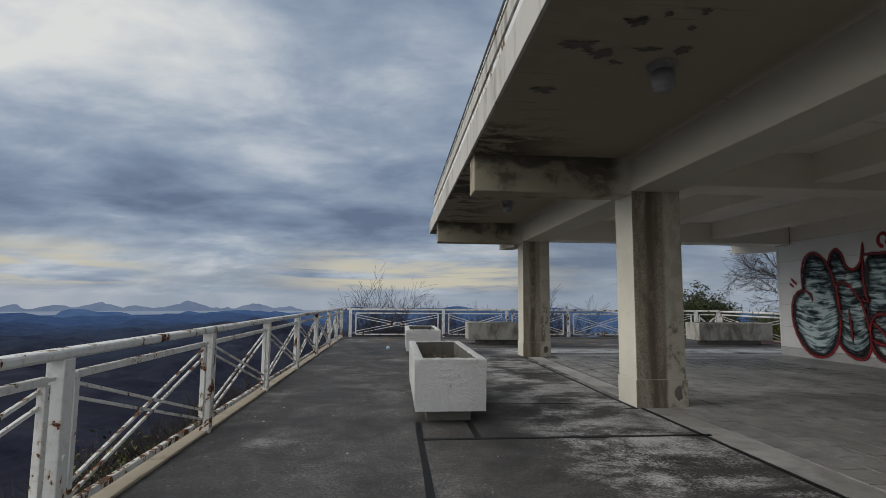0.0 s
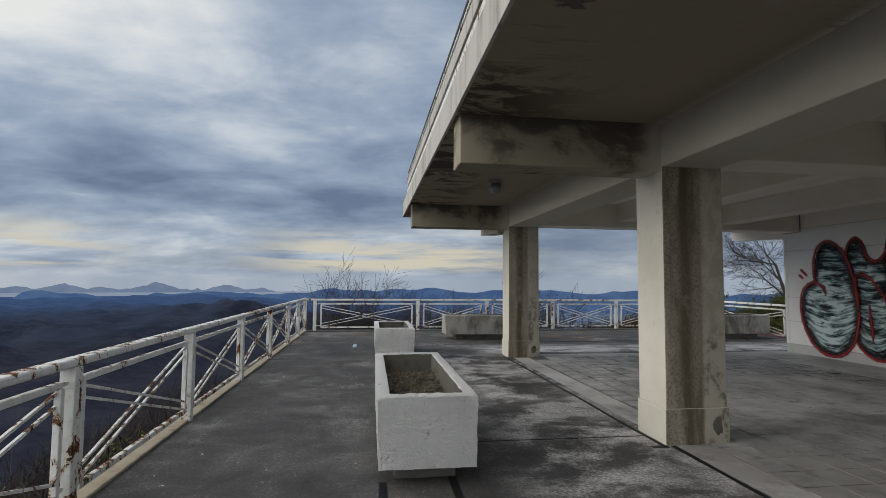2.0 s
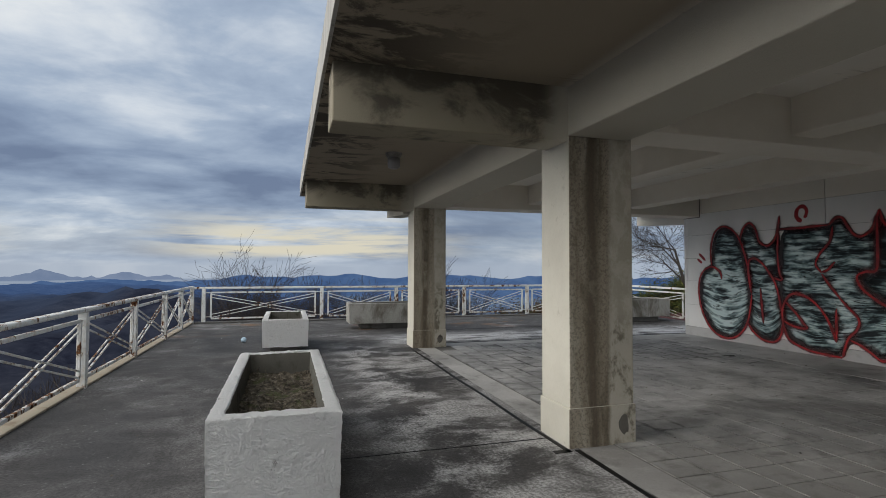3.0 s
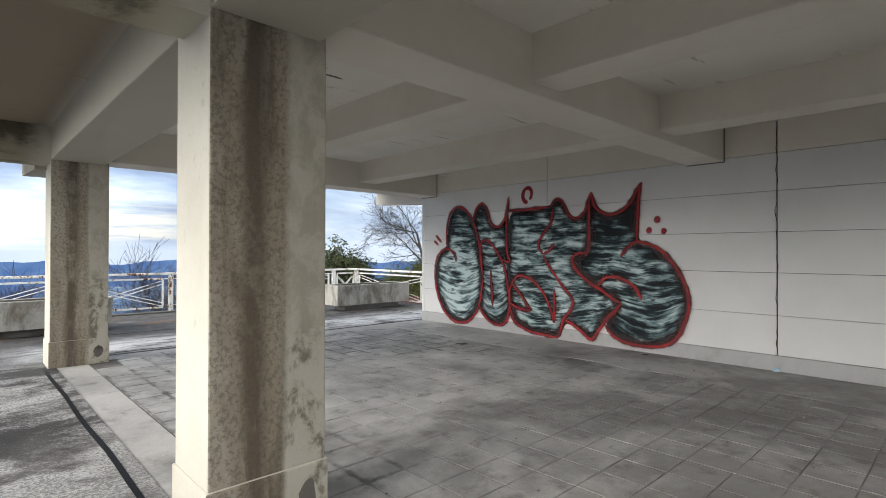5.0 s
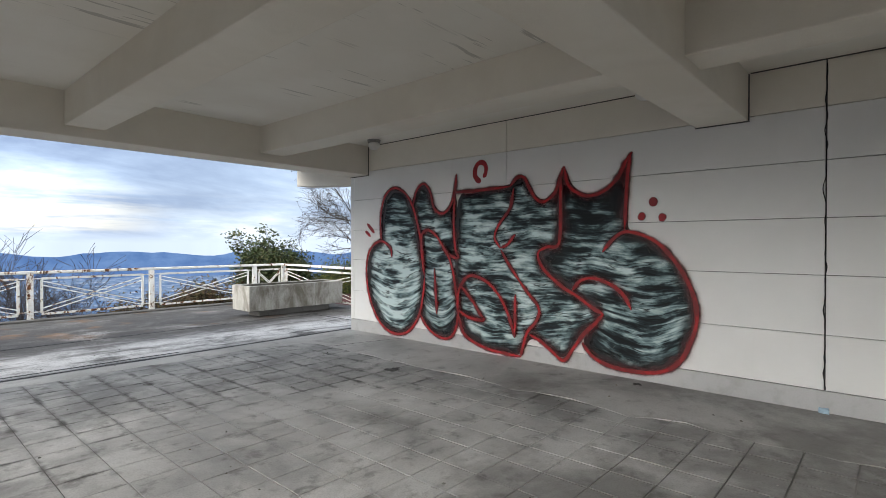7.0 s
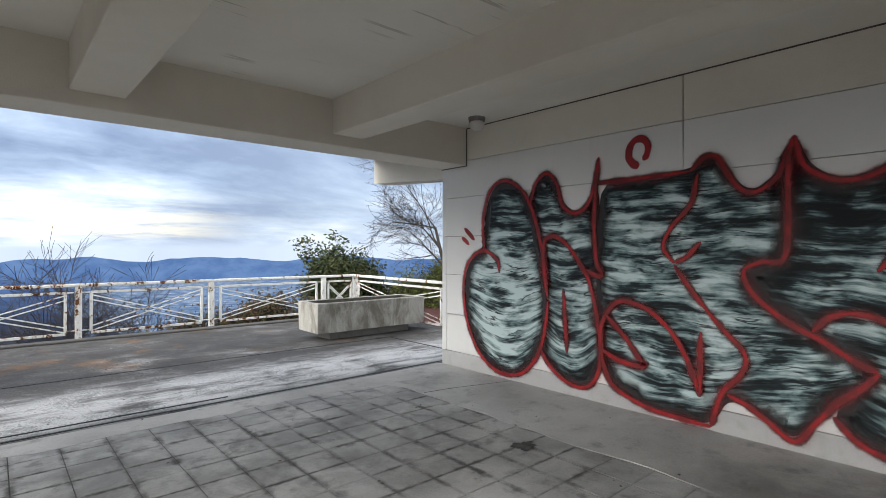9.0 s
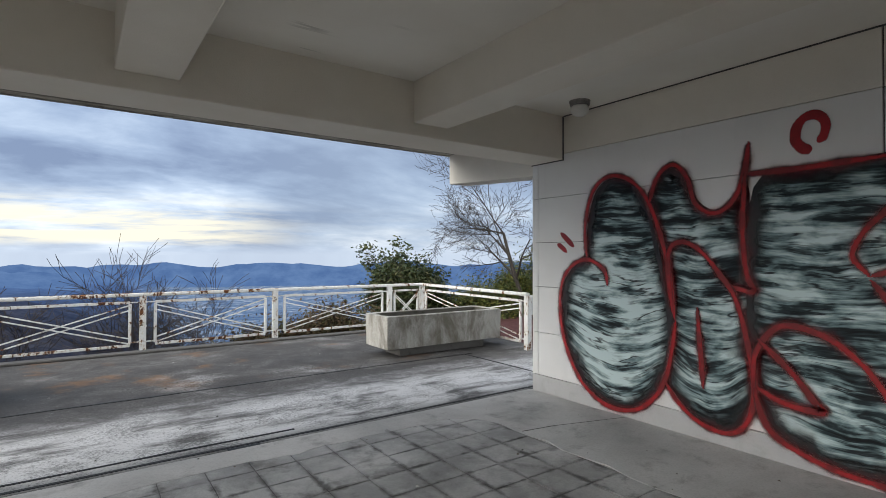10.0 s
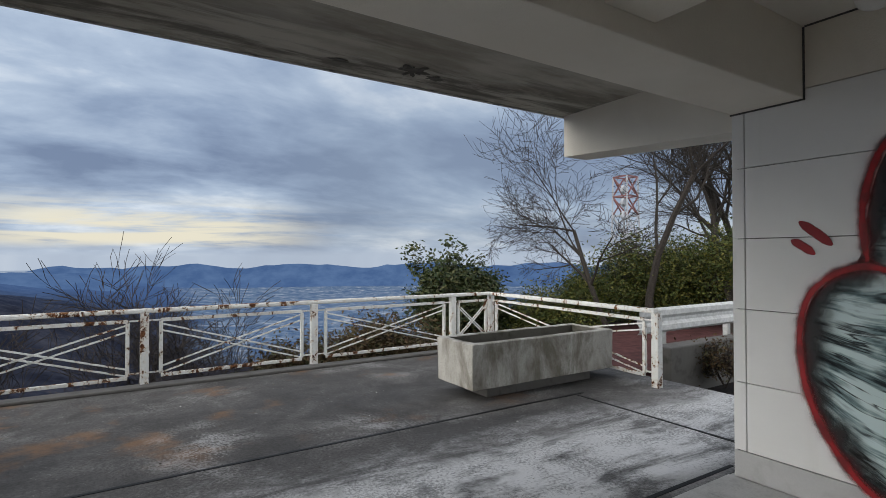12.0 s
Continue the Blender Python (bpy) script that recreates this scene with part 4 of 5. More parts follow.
film("fill", [(8.34, 2.37), (8.28, 2.56), (8.21, 2.33), (8.04, 2.19), (7.87, 2.17), (7.71, 2.23), (7.57, 2.35), (7.45, 2.55), (7.47, 2.02), (7.48, 1.72), (7.32, 1.69), (7.11, 1.59), (6.92, 1.39), (6.78, 1.17), (6.71, 0.95), (6.71, 0.72), (6.77, 0.48), (6.89, 0.27), (7.07, 0.15), (7.31, 0.12), (7.62, 0.13), (7.86, 0.22), (8.02, 0.36), (7.74, 0.74), (8.09, 0.93), (8.57, 1.28), (8.62, 1.45), (8.34, 1.59)], G - 0.003, MAT["streak_dark"], graffiti)
LINES = {
    "left_bow": [(11.76, 1.63), (11.79, 2.0), (11.68, 2.38), (11.45, 2.52), (11.18, 2.42), (11.0, 2.19), (10.88, 1.87), (10.79, 1.51), (10.73, 1.06)],
    "second_bow": [(11.0, 2.18), (10.91, 2.44), (10.75, 2.54), (10.61, 2.4), (10.53, 2.15), (10.35, 2.05), (10.19, 2.16), (10.1, 2.4), (10.07, 2.64)],
    "second_stem": [(10.1, 2.4), (10.12, 1.88), (10.09, 1.52), (10.04, 1.37), (10.28, 1.42)],
    "left_lobe": [(11.49, 1.35), (11.54, 1.52), (11.78, 1.63), (12.04, 1.5), (12.15, 1.23), (12.13, 0.83), (11.99, 0.47), (11.77, 0.2), (11.47, 0.07), (11.16, 0.11), (10.95, 0.28), (10.83, 0.49), (10.76, 0.79), (10.73, 1.06)],
    "second_lobe": [(10.84, 0.46), (10.69, 0.28), (10.48, 0.15), (10.24, 0.13), (10.09, 0.27), (10.03, 0.55), (10.07, 0.85), (10.17, 1.27), (10.32, 1.52), (10.48, 1.71), (10.65, 1.8), (10.78, 1.74), (10.8, 1.51), (10.75, 1.12)],
    "second_bar": [(10.52, 1.2), (10.49, 0.82), (10.46, 0.47)],
    "third_top": [(10.1, 2.36), (9.64, 2.36), (9.1, 2.38)],
    "crown_one": [(9.1, 2.37), (8.98, 2.49), (8.87, 2.48), (8.79, 2.34), (8.68, 2.18), (8.55, 2.14), (8.4, 2.25), (8.32, 2.44), (8.28, 2.58)],
    "crown_two": [(8.28, 2.58), (8.21, 2.33), (8.04, 2.2), (7.87, 2.18), (7.71, 2.24), (7.57, 2.37), (7.47, 2.55), (7.4, 2.66)],
    "crown_side": [(7.42, 2.64), (7.45, 2.37), (7.47, 2.02), (7.48, 1.73)],
    "third_zig": [(9.04, 2.35), (9.1, 2.07), (9.28, 1.86), (9.36, 1.67), (9.25, 1.52)],
    "third_tick": [(9.25, 1.52), (9.13, 1.58), (9.01, 1.72)],
    "third_leg": [(9.26, 1.5), (9.07, 1.24), (8.84, 0.96), (8.64, 0.74), (8.67, 0.56), (8.81, 0.39), (8.88, 0.19), (8.91, 0.05)],
    "loop_top": [(10.04, 0.55), (10.02, 0.86), (9.84, 1.1), (9.56, 1.07), (9.34, 0.92), (9.18, 0.71), (9.06, 0.45), (9.01, 0.29)],
    "loop_tick": [(9.01, 0.89), (9.01, 0.62), (9.01, 0.3)],
    "loop_low": [(10.04, 0.55), (9.91, 0.24), (9.56, 0.09), (9.18, 0.05), (8.91, 0.05)],
    "loop_in": [(10.01, 0.98), (9.77, 0.76), (9.6, 0.55), (9.56, 0.48), (9.8, 0.49), (10.03, 0.58)],
    "fork": [(8.32, 2.47), (8.32, 2.08), (8.34, 1.59), (8.52, 1.54), (8.65, 1.45), (8.57, 1.26), (8.32, 1.05), (8.09, 0.93), (7.87, 0.79), (7.74, 0.74)],
    "fork_low": [(7.74, 0.74), (7.84, 0.61), (7.99, 0.46), (8.13, 0.27), (8.27, 0.09), (8.46, 0.2), (8.62, 0.3), (8.78, 0.36)],
    "last_lobe": [(7.75, 1.48), (7.65, 1.61), (7.5, 1.72), (7.32, 1.7), (7.11, 1.6), (6.92, 1.4), (6.78, 1.17), (6.7, 0.95), (6.69, 0.72), (6.76, 0.48), (6.88, 0.26), (7.07, 0.14), (7.31, 0.1), (7.62, 0.11), (7.86, 0.19), (8.02, 0.35)],
    "last_curl": [(8.15, 0.99), (8.04, 1.12), (7.87, 1.16), (7.66, 1.1), (7.5, 0.99), (7.39, 0.81)],
}
for i, pts in enumerate(LINES.values()):
    stroke("shade_line", pts, 0.12, G - 0.008 - 0.0002 * i, MAT["black"], graffiti)
for i, pts in enumerate(LINES.values()):
    stroke("overspray", pts, 0.25, G - 0.0143 + 0.0001 * i, MAT["red_mist"], graffiti)
for i, pts in enumerate(LINES.values()):
    stroke("red_line", pts, 0.105, G - 0.0145 - 0.0003 * i, MAT["red"], graffiti)
stroke("red_tick", [(12.16, 1.94), (12.06, 1.86), (11.96, 1.77)], 0.065, G, MAT["red_solid"], graffiti)
stroke("red_tick", [(12.21, 1.81), (12.13, 1.76), (12.06, 1.71)], 0.06, G, MAT["red_solid"], graffiti)
stroke("red_ring", [(9.57, 2.54), (9.53, 2.61), (9.53, 2.7), (9.59, 2.76), (9.67, 2.75), (9.72, 2.67), (9.72, 2.58), (9.67, 2.51), (9.61, 2.5)], 0.085, G, MAT["red_solid"], graffiti)
for y, z in ((7.16, 2.06), (7.29, 1.9), (7.06, 1.88)):
    bm = bmesh.new()
    uv = bm.loops.layers.uv.new("UVMap")
    mid, ring = bm.verts.new((G, y, z)), [bm.verts.new((G, y + 0.052 * math.cos(a * math.pi / 9), z + 0.056 * math.sin(a * math.pi / 9))) for a in range(18)]
    for k in range(18):
        f = bm.faces.new((mid, ring[k], ring[(k + 1) % 18]))
        for lp, v in zip(f.loops, (0.5, 1.0, 1.0)):
            lp[uv].uv = (0.0, v)
    part("red_dot", bm, MAT["red_solid"], graffiti)

# ---- railings ----


def railing_panel(parent, a, b, z0, z1, cross=True, inset=0.13):
    """A framed bay of twin diagonal bars, between the points a and b of the plan."""
    a, b = Vector((*a, 0)), Vector((*b, 0))
    d = (b - a).normalized()
    n = Vector((-d.y, d.x, 0))
    p, q = a + d * inset, b - d * inset
    up = lambda v, z, off=0.0: (v.x + n.x * off, v.y + n.y * off, z)
    s = 0.045
    part("frame_bar", barred(up(p, z1), up(q, z1), s, s, 0.005), MAT["rail"], parent)
    part("frame_bar", barred(up(p, z0), up(q, z0), s, s, 0.005), MAT["rail"], parent)
    for v in (p, q):
        part("frame_bar", barred(up(v, z0 + s / 2), up(v, z1 - s / 2), s, s, 0.005), MAT["rail"], parent)
    for zt in (z0, z1):
        part("tie", barred(up(a, zt + 0.0 if zt == z1 else zt + 0.05), up(p, zt if zt == z1 else zt + 0.05), 0.02, 0.02), MAT["rail"], parent)
        part("tie", barred(up(q, zt if zt == z1 else zt + 0.05), up(b, zt if zt == z1 else zt + 0.05), 0.02, 0.02), MAT["rail"], parent)
    gap = 0.085 if cross else 0.05
    for k in (-1, 1):
        part("diagonal_bar", barred(up(p, z0 + 0.07 + k * gap / 2, 0.012), up(q, z1 - 0.09 + k * gap / 2, 0.012), 0.02, 0.02), MAT["rail"], parent)
        part("diagonal_bar", barred(up(p, z1 - 0.09 + k * gap / 2, -0.012), up(q, z0 + 0.07 + k * gap / 2, -0.012), 0.02, 0.02), MAT["rail"], parent)


def railing(name, label, points, posts_at, top=RAIL_Z, z0=0.13, z1=0.86, group="", inset=0.19, bare=()):
    """A straight railing: posts, hand rail and framed bays."""
    r = thing(name, label, "railing", group=group)
    a, b = Vector(points[0]), Vector(points[1])
    part("hand_rail", barred((*a, top - 0.032), (*b, top - 0.032), 0.105, 0.06, 0.016), MAT["rail"], r, "white hand rail flaking to rust")
    spots = [a + (b - a) * t for t in posts_at]
    for i, s in enumerate(spots):
        if i in bare:
            continue
        post = part("post", boxed(s.x - 0.05, s.x + 0.05, s.y - 0.05, s.y + 0.05, -0.02, top - 0.06, bevel=0.006), MAT["rail"], r)
        part("bolt", boxed(s.x + 0.045, s.x + 0.06, s.y - 0.015, s.y + 0.015, 0.43, 0.46, bevel=0.004), MAT["rail"], post)
    for s, e in zip(spots, spots[1:]):
        railing_panel(r, s, e, z0, z1, (e - s).length > 1.2, inset if (e - s).length > 1.2 else 0.13)
    return r


left_posts = [5.46 + 2.33 * k for k in range(-5, 5)] + [16.55, RAIL_Y]
railing("railing", "white steel terrace railing with crossed bars, rusting", ((RAIL_X, left_posts[0]), (RAIL_X, RAIL_Y)), [(y - left_posts[0]) / (RAIL_Y - left_posts[0]) for y in left_posts], top=1.045, z1=0.88, group="terrace railings", inset=0.13)
back_posts = [RAIL_X + 0.3, 1.65, 3.93, 6.2, 8.48, 11.1, END_X]
railing("railing", "white steel railing along the terrace's rear edge, rusting", ((RAIL_X, RAIL_Y), (END_X, RAIL_Y + 0.25)), [(x - RAIL_X) / (END_X - RAIL_X) for x in back_posts], group="terrace railings")
railing("railing", "short white steel railing beside the terrace's exit", ((END_X, RAIL_Y + 0.25), (END_X - 0.2, 14.6)), [0.0, 1.0], top=RAIL_Z - 0.004, group="terrace railings", bare=(0,))

# railing on the roof's edge
roof_rail = thing("roof_railing", "white railing on the roof's edge, badly rusted", "railing")
RX = SLAB_X + 0.12
part("top_bar", barred((RX, BACK_Y, 4.29), (RX, SLAB_Y - 0.1, 4.29), 0.07, 0.07, 0.012), MAT["tar"], roof_rail, "black weathered top bar")
part("rail_board", barred((RX - 0.03, BACK_Y, 4.04), (RX - 0.03, SLAB_Y - 0.08, 4.04), 0.035, 0.19, 0.008), MAT["fascia"], roof_rail, "wide weathered grey-white board")
part("rail_board", barred((RX - 0.035, BACK_Y, 4.155), (RX - 0.035, SLAB_Y - 0.08, 4.155), 0.05, 0.03, 0.006), MAT["rail"], roof_rail, "narrow white strip flaking to rust")
part("rail_bar", barred((RX - 0.02, BACK_Y, 3.83), (RX - 0.02, SLAB_Y - 0.1, 3.83), 0.06, 0.09, 0.01), MAT["rail"], roof_rail)
part("rail_bar", barred((RX, SLAB_Y - 0.1, 4.04), (12.2, SLAB_Y - 0.1, 4.04), 0.05, 0.05, 0.006), MAT["rail"], roof_rail)
for k in range(9):
    y = SLAB_Y - 0.1 - 2.1 * k
    part("post", boxed(RX - 0.005, RX + 0.075, y - 0.04, y + 0.04, 3.44, 4.262, bevel=0.005), MAT["rail"], roof_rail)

# ---- planters ----


def grid_at(ix, iy, mx, my, i, j, top, seed):
    """A point of the uneven earth in a planter."""
    return Vector((-ix + 2 * ix * i / mx, -iy + 2 * iy * j / my, top + 0.045 * noise.fractal((i * 0.25, j * 0.25, seed), 0.8, 2, 4)))


def build_planter(name, lx, ly, height, mat, label, at, turn=0.0, seed=0.0):
    """A concrete trough on a low foot, filled with earth."""
    t = thing(name, label, "planter", at, "concrete planters")
    t.rotation_euler.z = radians(turn)
    wall_t, foot = 0.085, 0.145
    lumpy = 1.0 if ly > lx else 0.35
    ex, ey = (0.13, 0.2) if ly > lx else (0.3, 0.12)
    bm = bmesh.new()
    hx, hy = lx / 2, ly / 2
    prof = [(hx, hy, foot), (hx + 0.012, hy + 0.012, height - 0.01), (hx - 0.004, hy - 0.004, height), (hx - wall_t + 0.006, hy - wall_t + 0.006, height), (hx - wall_t, hy - wall_t, height - 0.012), (hx - wall_t - 0.01, hy - wall_t - 0.01, foot + 0.05)]
    loops = []
    nx, ny = int(lx / 0.034), int(ly / 0.034)
    for x, y, z in prof:
        ring = [(-x + 2 * x * i / nx, -y, z) for i in range(nx)] + [(x, -y + 2 * y * i / ny, z) for i in range(ny)]
        ring += [(x - 2 * x * i / nx, y, z) for i in range(nx)] + [(-x, y - 2 * y * i / ny, z) for i in range(ny)]
        loops.append(ring)
    # more rows up the outside for the lumpy plaster
    low, high = loops[0], loops[1]
    rows = [[tuple(a + (b - a) * k / 16 for a, b in zip(p, q)) for p, q in zip(low, high)] for k in range(17)]
    rows += loops[2:]
    made = [[bm.verts.new(Vector(c) + noise.noise_vector((Vector(c) + Vector((seed, 0, 0))) * 19) * 0.009 * lumpy + noise.noise_vector((Vector(c) + Vector((seed, 0, 0))) * 2.0) * 0.006) for c in ring] for ring in rows]
    for p, q in zip(made, made[1:]):
        for i in range(len(p)):
            j = (i + 1) % len(p)
            bm.faces.new((p[i], p[j], q[j], q[i]))
    bm.faces.new(made[0][::-1])
    # inner faces apart, their damp and shade both put into the colour
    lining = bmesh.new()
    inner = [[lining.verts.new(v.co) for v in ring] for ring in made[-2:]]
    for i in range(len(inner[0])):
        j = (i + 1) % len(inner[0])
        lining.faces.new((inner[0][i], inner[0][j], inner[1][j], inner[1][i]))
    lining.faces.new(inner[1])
    bmesh.ops.delete(bm, geom=made[-1], context="VERTS")
    bmesh.ops.recalc_face_normals(bm, faces=bm.faces)
    part("trough", bm, mat, t, smooth=False)
    part("lining", lining, MAT["damp_shade"], t, "dark inner faces of the trough, damp with shade painted in")
    part("foot", boxed(-hx + ex, hx - ex, -hy + ey, hy - ey, 0.0, foot + 0.01, bevel=0.012), MAT["dark_stone"], t, "dark concrete foot")
    soil = bmesh.new()
    ix, iy = hx - wall_t + 0.003, hy - wall_t + 0.003
    mx, my = int(2 * ix / 0.04) + 2, int(2 * iy / 0.04) + 2
    grid = [[soil.verts.new(grid_at(ix, iy, mx, my, i, j, height - (0.2 if ly > lx else 0.36), seed)) for j in range(my + 1)] for i in range(mx + 1)]
    for i in range(mx):
        for j in range(my):
            soil.faces.new((grid[i][j], grid[i + 1][j], grid[i + 1][j + 1], grid[i][j + 1]))
    part("soil", soil, MAT["soil"], t, "dry earth with moss and dead weeds")
    litter = bmesh.new()
    pick = random.Random(int(seed) + 40)
    top = height - (0.2 if ly > lx else 0.36)
    for _ in range(int(lx * ly * 260)):
        i, j = pick.randint(1, mx - 1), pick.randint(1, my - 1)
        c = grid_at(ix, iy, mx, my, i, j, top, seed) + Vector((pick.uniform(-0.02, 0.02), pick.uniform(-0.02, 0.02), 0.006))
        q = Euler((pick.uniform(-0.6, 0.6), pick.uniform(-0.6, 0.6), pick.uniform(0, 6.3))).to_quaternion()
        r = pick.uniform(0.008, 0.022)
        v = [litter.verts.new(c + q @ Vector(k)) for k in ((0, -r, 0), (r * 0.5, 0, r * 0.3), (0, r, 0), (-r * 0.5, 0, r * 0.3))]
        litter.faces.new((v[0], v[1], v[2])), litter.faces.new((v[0], v[2], v[3]))
    for _ in range(int(lx * ly * 25)):
        i, j = pick.randint(1, mx - 1), pick.randint(1, my - 1)
        c = grid_at(ix, iy, mx, my, i, j, top, seed)
        for _k in range(5):
            tip = c + Vector((pick.gauss(0, 0.04), pick.gauss(0, 0.04), pick.uniform(0.03, 0.09)))
            side = Vector((pick.uniform(-1, 1), pick.uniform(-1, 1), 0)).normalized() * 0.003
            litter.faces.new([litter.verts.new(p) for p in (c - side, c + side, tip)])
    part("leaf_litter", litter, MAT["dead_leaf"], t, "dead leaves and dry grass on the earth")
    return t


build_planter("planter", 0.76, 2.42, 0.70, MAT["planter"], "white roughly plastered concrete planter with dry earth", (0.595, 6.82, 0), 0, 1)
build_planter("planter", 0.78, 1.9, 0.64, MAT["planter"], "white concrete planter with grey chipped rim", (0.635, 13.0, 0), 0, 5)
build_planter("planter", 2.2, 0.72, 0.66, MAT["planter_grey"], "grey stained concrete planter near the rear railing", (3.28, 15.9, 0), 0, 9)
build_planter("planter", 2.4, 0.74, 0.68, MAT["planter_grey"], "grey stained concrete planter beside the terrace's exit", (10.55, 15.65, 0), 0, 14)

# ---- ceiling lamps ----


def build_lamp(x, y, z, r, label):
    lamp = thing("ceiling_lamp", label, "lamp", (x, y, z), "ceiling lamps")
    bm = bmesh.new()
    bmesh.ops.create_cone(bm, cap_ends=True, segments=24, radius1=r * 0.92, radius2=r, depth=0.05, matrix=Matrix.Translation((0, 0, -0.025)))
    part("base", bm, MAT["cap"], lamp, "dark metal base")
    bm = bmesh.new()
    bmesh.ops.create_uvsphere(bm, u_segments=24, v_segments=12, radius=r * 0.88)
    for v in bm.verts:
        v.co.z = v.co.z * 0.75 - 0.07 - r * 0.2
    part("globe", bm, MAT["opal"], lamp, "white opal glass globe", smooth=True)


def build_can_lamp(x, y, z):
    lamp = thing("ceiling_lamp", "grey cylindrical ceiling lamp under the overhang, unlit", "lamp", (x, y, z), "ceiling lamps")
    bm = bmesh.new()
    bmesh.ops.create_cone(bm, cap_ends=True, segments=28, radius1=0.10, radius2=0.12, depth=0.06, matrix=Matrix.Translation((0, 0, -0.03)))
    part("base", bm, MAT["cap"], lamp, "dark metal base")
    bm = bmesh.new()
    got = bmesh.ops.create_cone(bm, cap_ends=True, segments=28, radius1=0.085, radius2=0.09, depth=0.16, matrix=Matrix.Translation((0, 0, -0.14)))
    bmesh.ops.bevel(bm, geom=[e for e in bm.edges if abs(e.verts[0].co.z - e.verts[1].co.z) < 1e-4], offset=0.02, segments=3, affect="EDGES")
    part("shade", bm, MAT["globe"], lamp, "cloudy grey glass shade", smooth=True)


for k in range(0, 2):
    build_can_lamp(2.08, 3.75 + 5.75 * k, SOFFIT_OUT)
build_lamp(9.62, 11.62, SOFFIT_IN, 0.11, "small round white ceiling lamp beside the wall")
build_lamp(9.62, 7.15, SOFFIT_IN, 0.115, "small round white ceiling lamp beside the wall")

# ---- broken patches in the soffit ----


def spall(x, y, z, rx, ry, seed):
    bm = bmesh.new()
    ring = []
    for i in range(44):
        a = 2 * math.pi * i / 44
        k = 0.9 + 0.75 * noise.fractal((math.cos(a) * 1.6, math.sin(a) * 1.6, seed), 0.6, 2.0, 4)
        ring.append(bm.verts.new((x + rx * k * math.cos(a), y + ry * k * math.sin(a), z - 0.006)))
    mid = bm.verts.new((x, y, z - 0.004))
    for i in range(44):
        bm.faces.new((ring[(i + 1) % 44], ring[i], mid))
    structure("spalled_patch", bm, MAT["spall"], "dark patch of broken concrete in the soffit", "damage")


for x, y, rx, ry in ((1.33, 3.5, 0.14, 0.09), (1.52, 3.62, 0.1, 0.06), (1.69, 3.75, 0.06, 0.04), (1.59, 3.16, 0.07, 0.05), (1.85, 3.52, 0.12, 0.035), (2.1, 3.5, 0.07, 0.06), (1.27, 4.34, 0.12, 0.06), (1.75, 3.05, 0.03, 0.03), (1.98, 3.0, 0.03, 0.04), (2.0, 3.2, 0.03, 0.03), (7.9, 14.1, 0.11, 0.12), (7.3, 14.2, 0.1, 0.04), (8.15, 14.15, 0.07, 0.05)):
    spall(x, y, SOFFIT_OUT, rx, ry, x * 7 + y)
for x, y, rx, ry in ((4.45, 9.36, 0.15, 0.06), (4.66, 9.22, 0.12, 0.05), (4.82, 8.88, 0.14, 0.05), (4.5, 8.05, 0.2, 0.05), (4.84, 8.2, 0.1, 0.03), (4.3, 8.5, 0.16, 0.04)):
    spall(x, y, SOFFIT_IN, rx, ry, x * 5 + y)

for x, y, rx, ry in ((8.35, 9.8, 0.13, 0.08), (9.72, 7.26, 0.06, 0.05)):
    bm = bmesh.new()
    ring = [bm.verts.new((x + rx * k * math.cos(a), y + ry * k * math.sin(a), 0.0075)) for a in [2 * math.pi * i / 36 for i in range(36)] for k in [0.85 + 0.6 * noise.fractal((math.cos(a) * 1.8, math.sin(a) * 1.8, x), 0.6, 2.0, 4)]]
    bm.faces.new(ring)
    structure("floor_stain", bm, MAT["grime"], "dark grimy stain on the hall's floor", "stain")

# ---- beyond the exit: guard rail, low wall, red paving ----
guard = thing("guard_rail", "galvanised steel guard rail on posts", "guard rail", (0, 0, 0))
bm = bmesh.new()
wave = [(0.0, 0.0), (0.03, 0.03), (0.03, 0.09), (0.0, 0.13), (0.0, 0.17), (0.03, 0.21), (0.03, 0.27), (0.0, 0.30)]
face = [(15.75 - off * 1.6, 0.43 + z * 1.38) for off, z in wave]
ring = face + [(y + 0.012, z) for y, z in face[::-1]]
ends = [[bm.verts.new((x, y, z)) for y, z in ring] for x in (12.95, 15.5, 18.0, 22.0)]
for p, q in zip(ends, ends[1:]):
    for i in range(len(ring)):
        j = (i + 1) % len(ring)
        bm.faces.new((p[i], q[i], q[j], p[j]))
bmesh.ops.recalc_face_normals(bm, faces=bm.faces)
part("beam", bm, MAT["galv"], guard)
for x in (13.7, 15.7, 17.7, 19.7):
    part("post", boxed(x - 0.05, x + 0.05, 15.775, 15.875, -0.5, 0.8, bevel=0.01), MAT["galv"], guard)
structure("low_wall", boxed(12.7, 20.0, 15.0, 15.3, -0.5, 0.36, bevel=0.02), MAT["dark_stone"], "low dark concrete wall beside the exit", "wall")
structure("pavement_red", boxed(12.28, 24.0, 15.9, 20.5, -0.6, -0.25), MAT["red_deck"], "faded red paving beyond the railing", "paving")
ball = bmesh.new()
bmesh.ops.create_icosphere(ball, subdivisions=2, radius=0.055)
roughen(ball, 0.02, 22)
for v in ball.verts:
    v.co += Vector((-0.21, 13.95, 0.045))
tagged(part("litter", ball, MAT["litter"], smooth=True), "crumpled pale blue plastic litter on the terrace", "litter")

scrap = boxed(WALL_X - 0.05, WALL_X - 0.005, 5.54, 5.62, 0.003, 0.05, bevel=0.008)
roughen(scrap, 0.015, 30)
tagged(part("scrap", scrap, MAT["litter"]), "blue scrap of tape at the foot of the cracked wall", "litter")

# ---- trees and scrub ----
rng = random.Random(7)


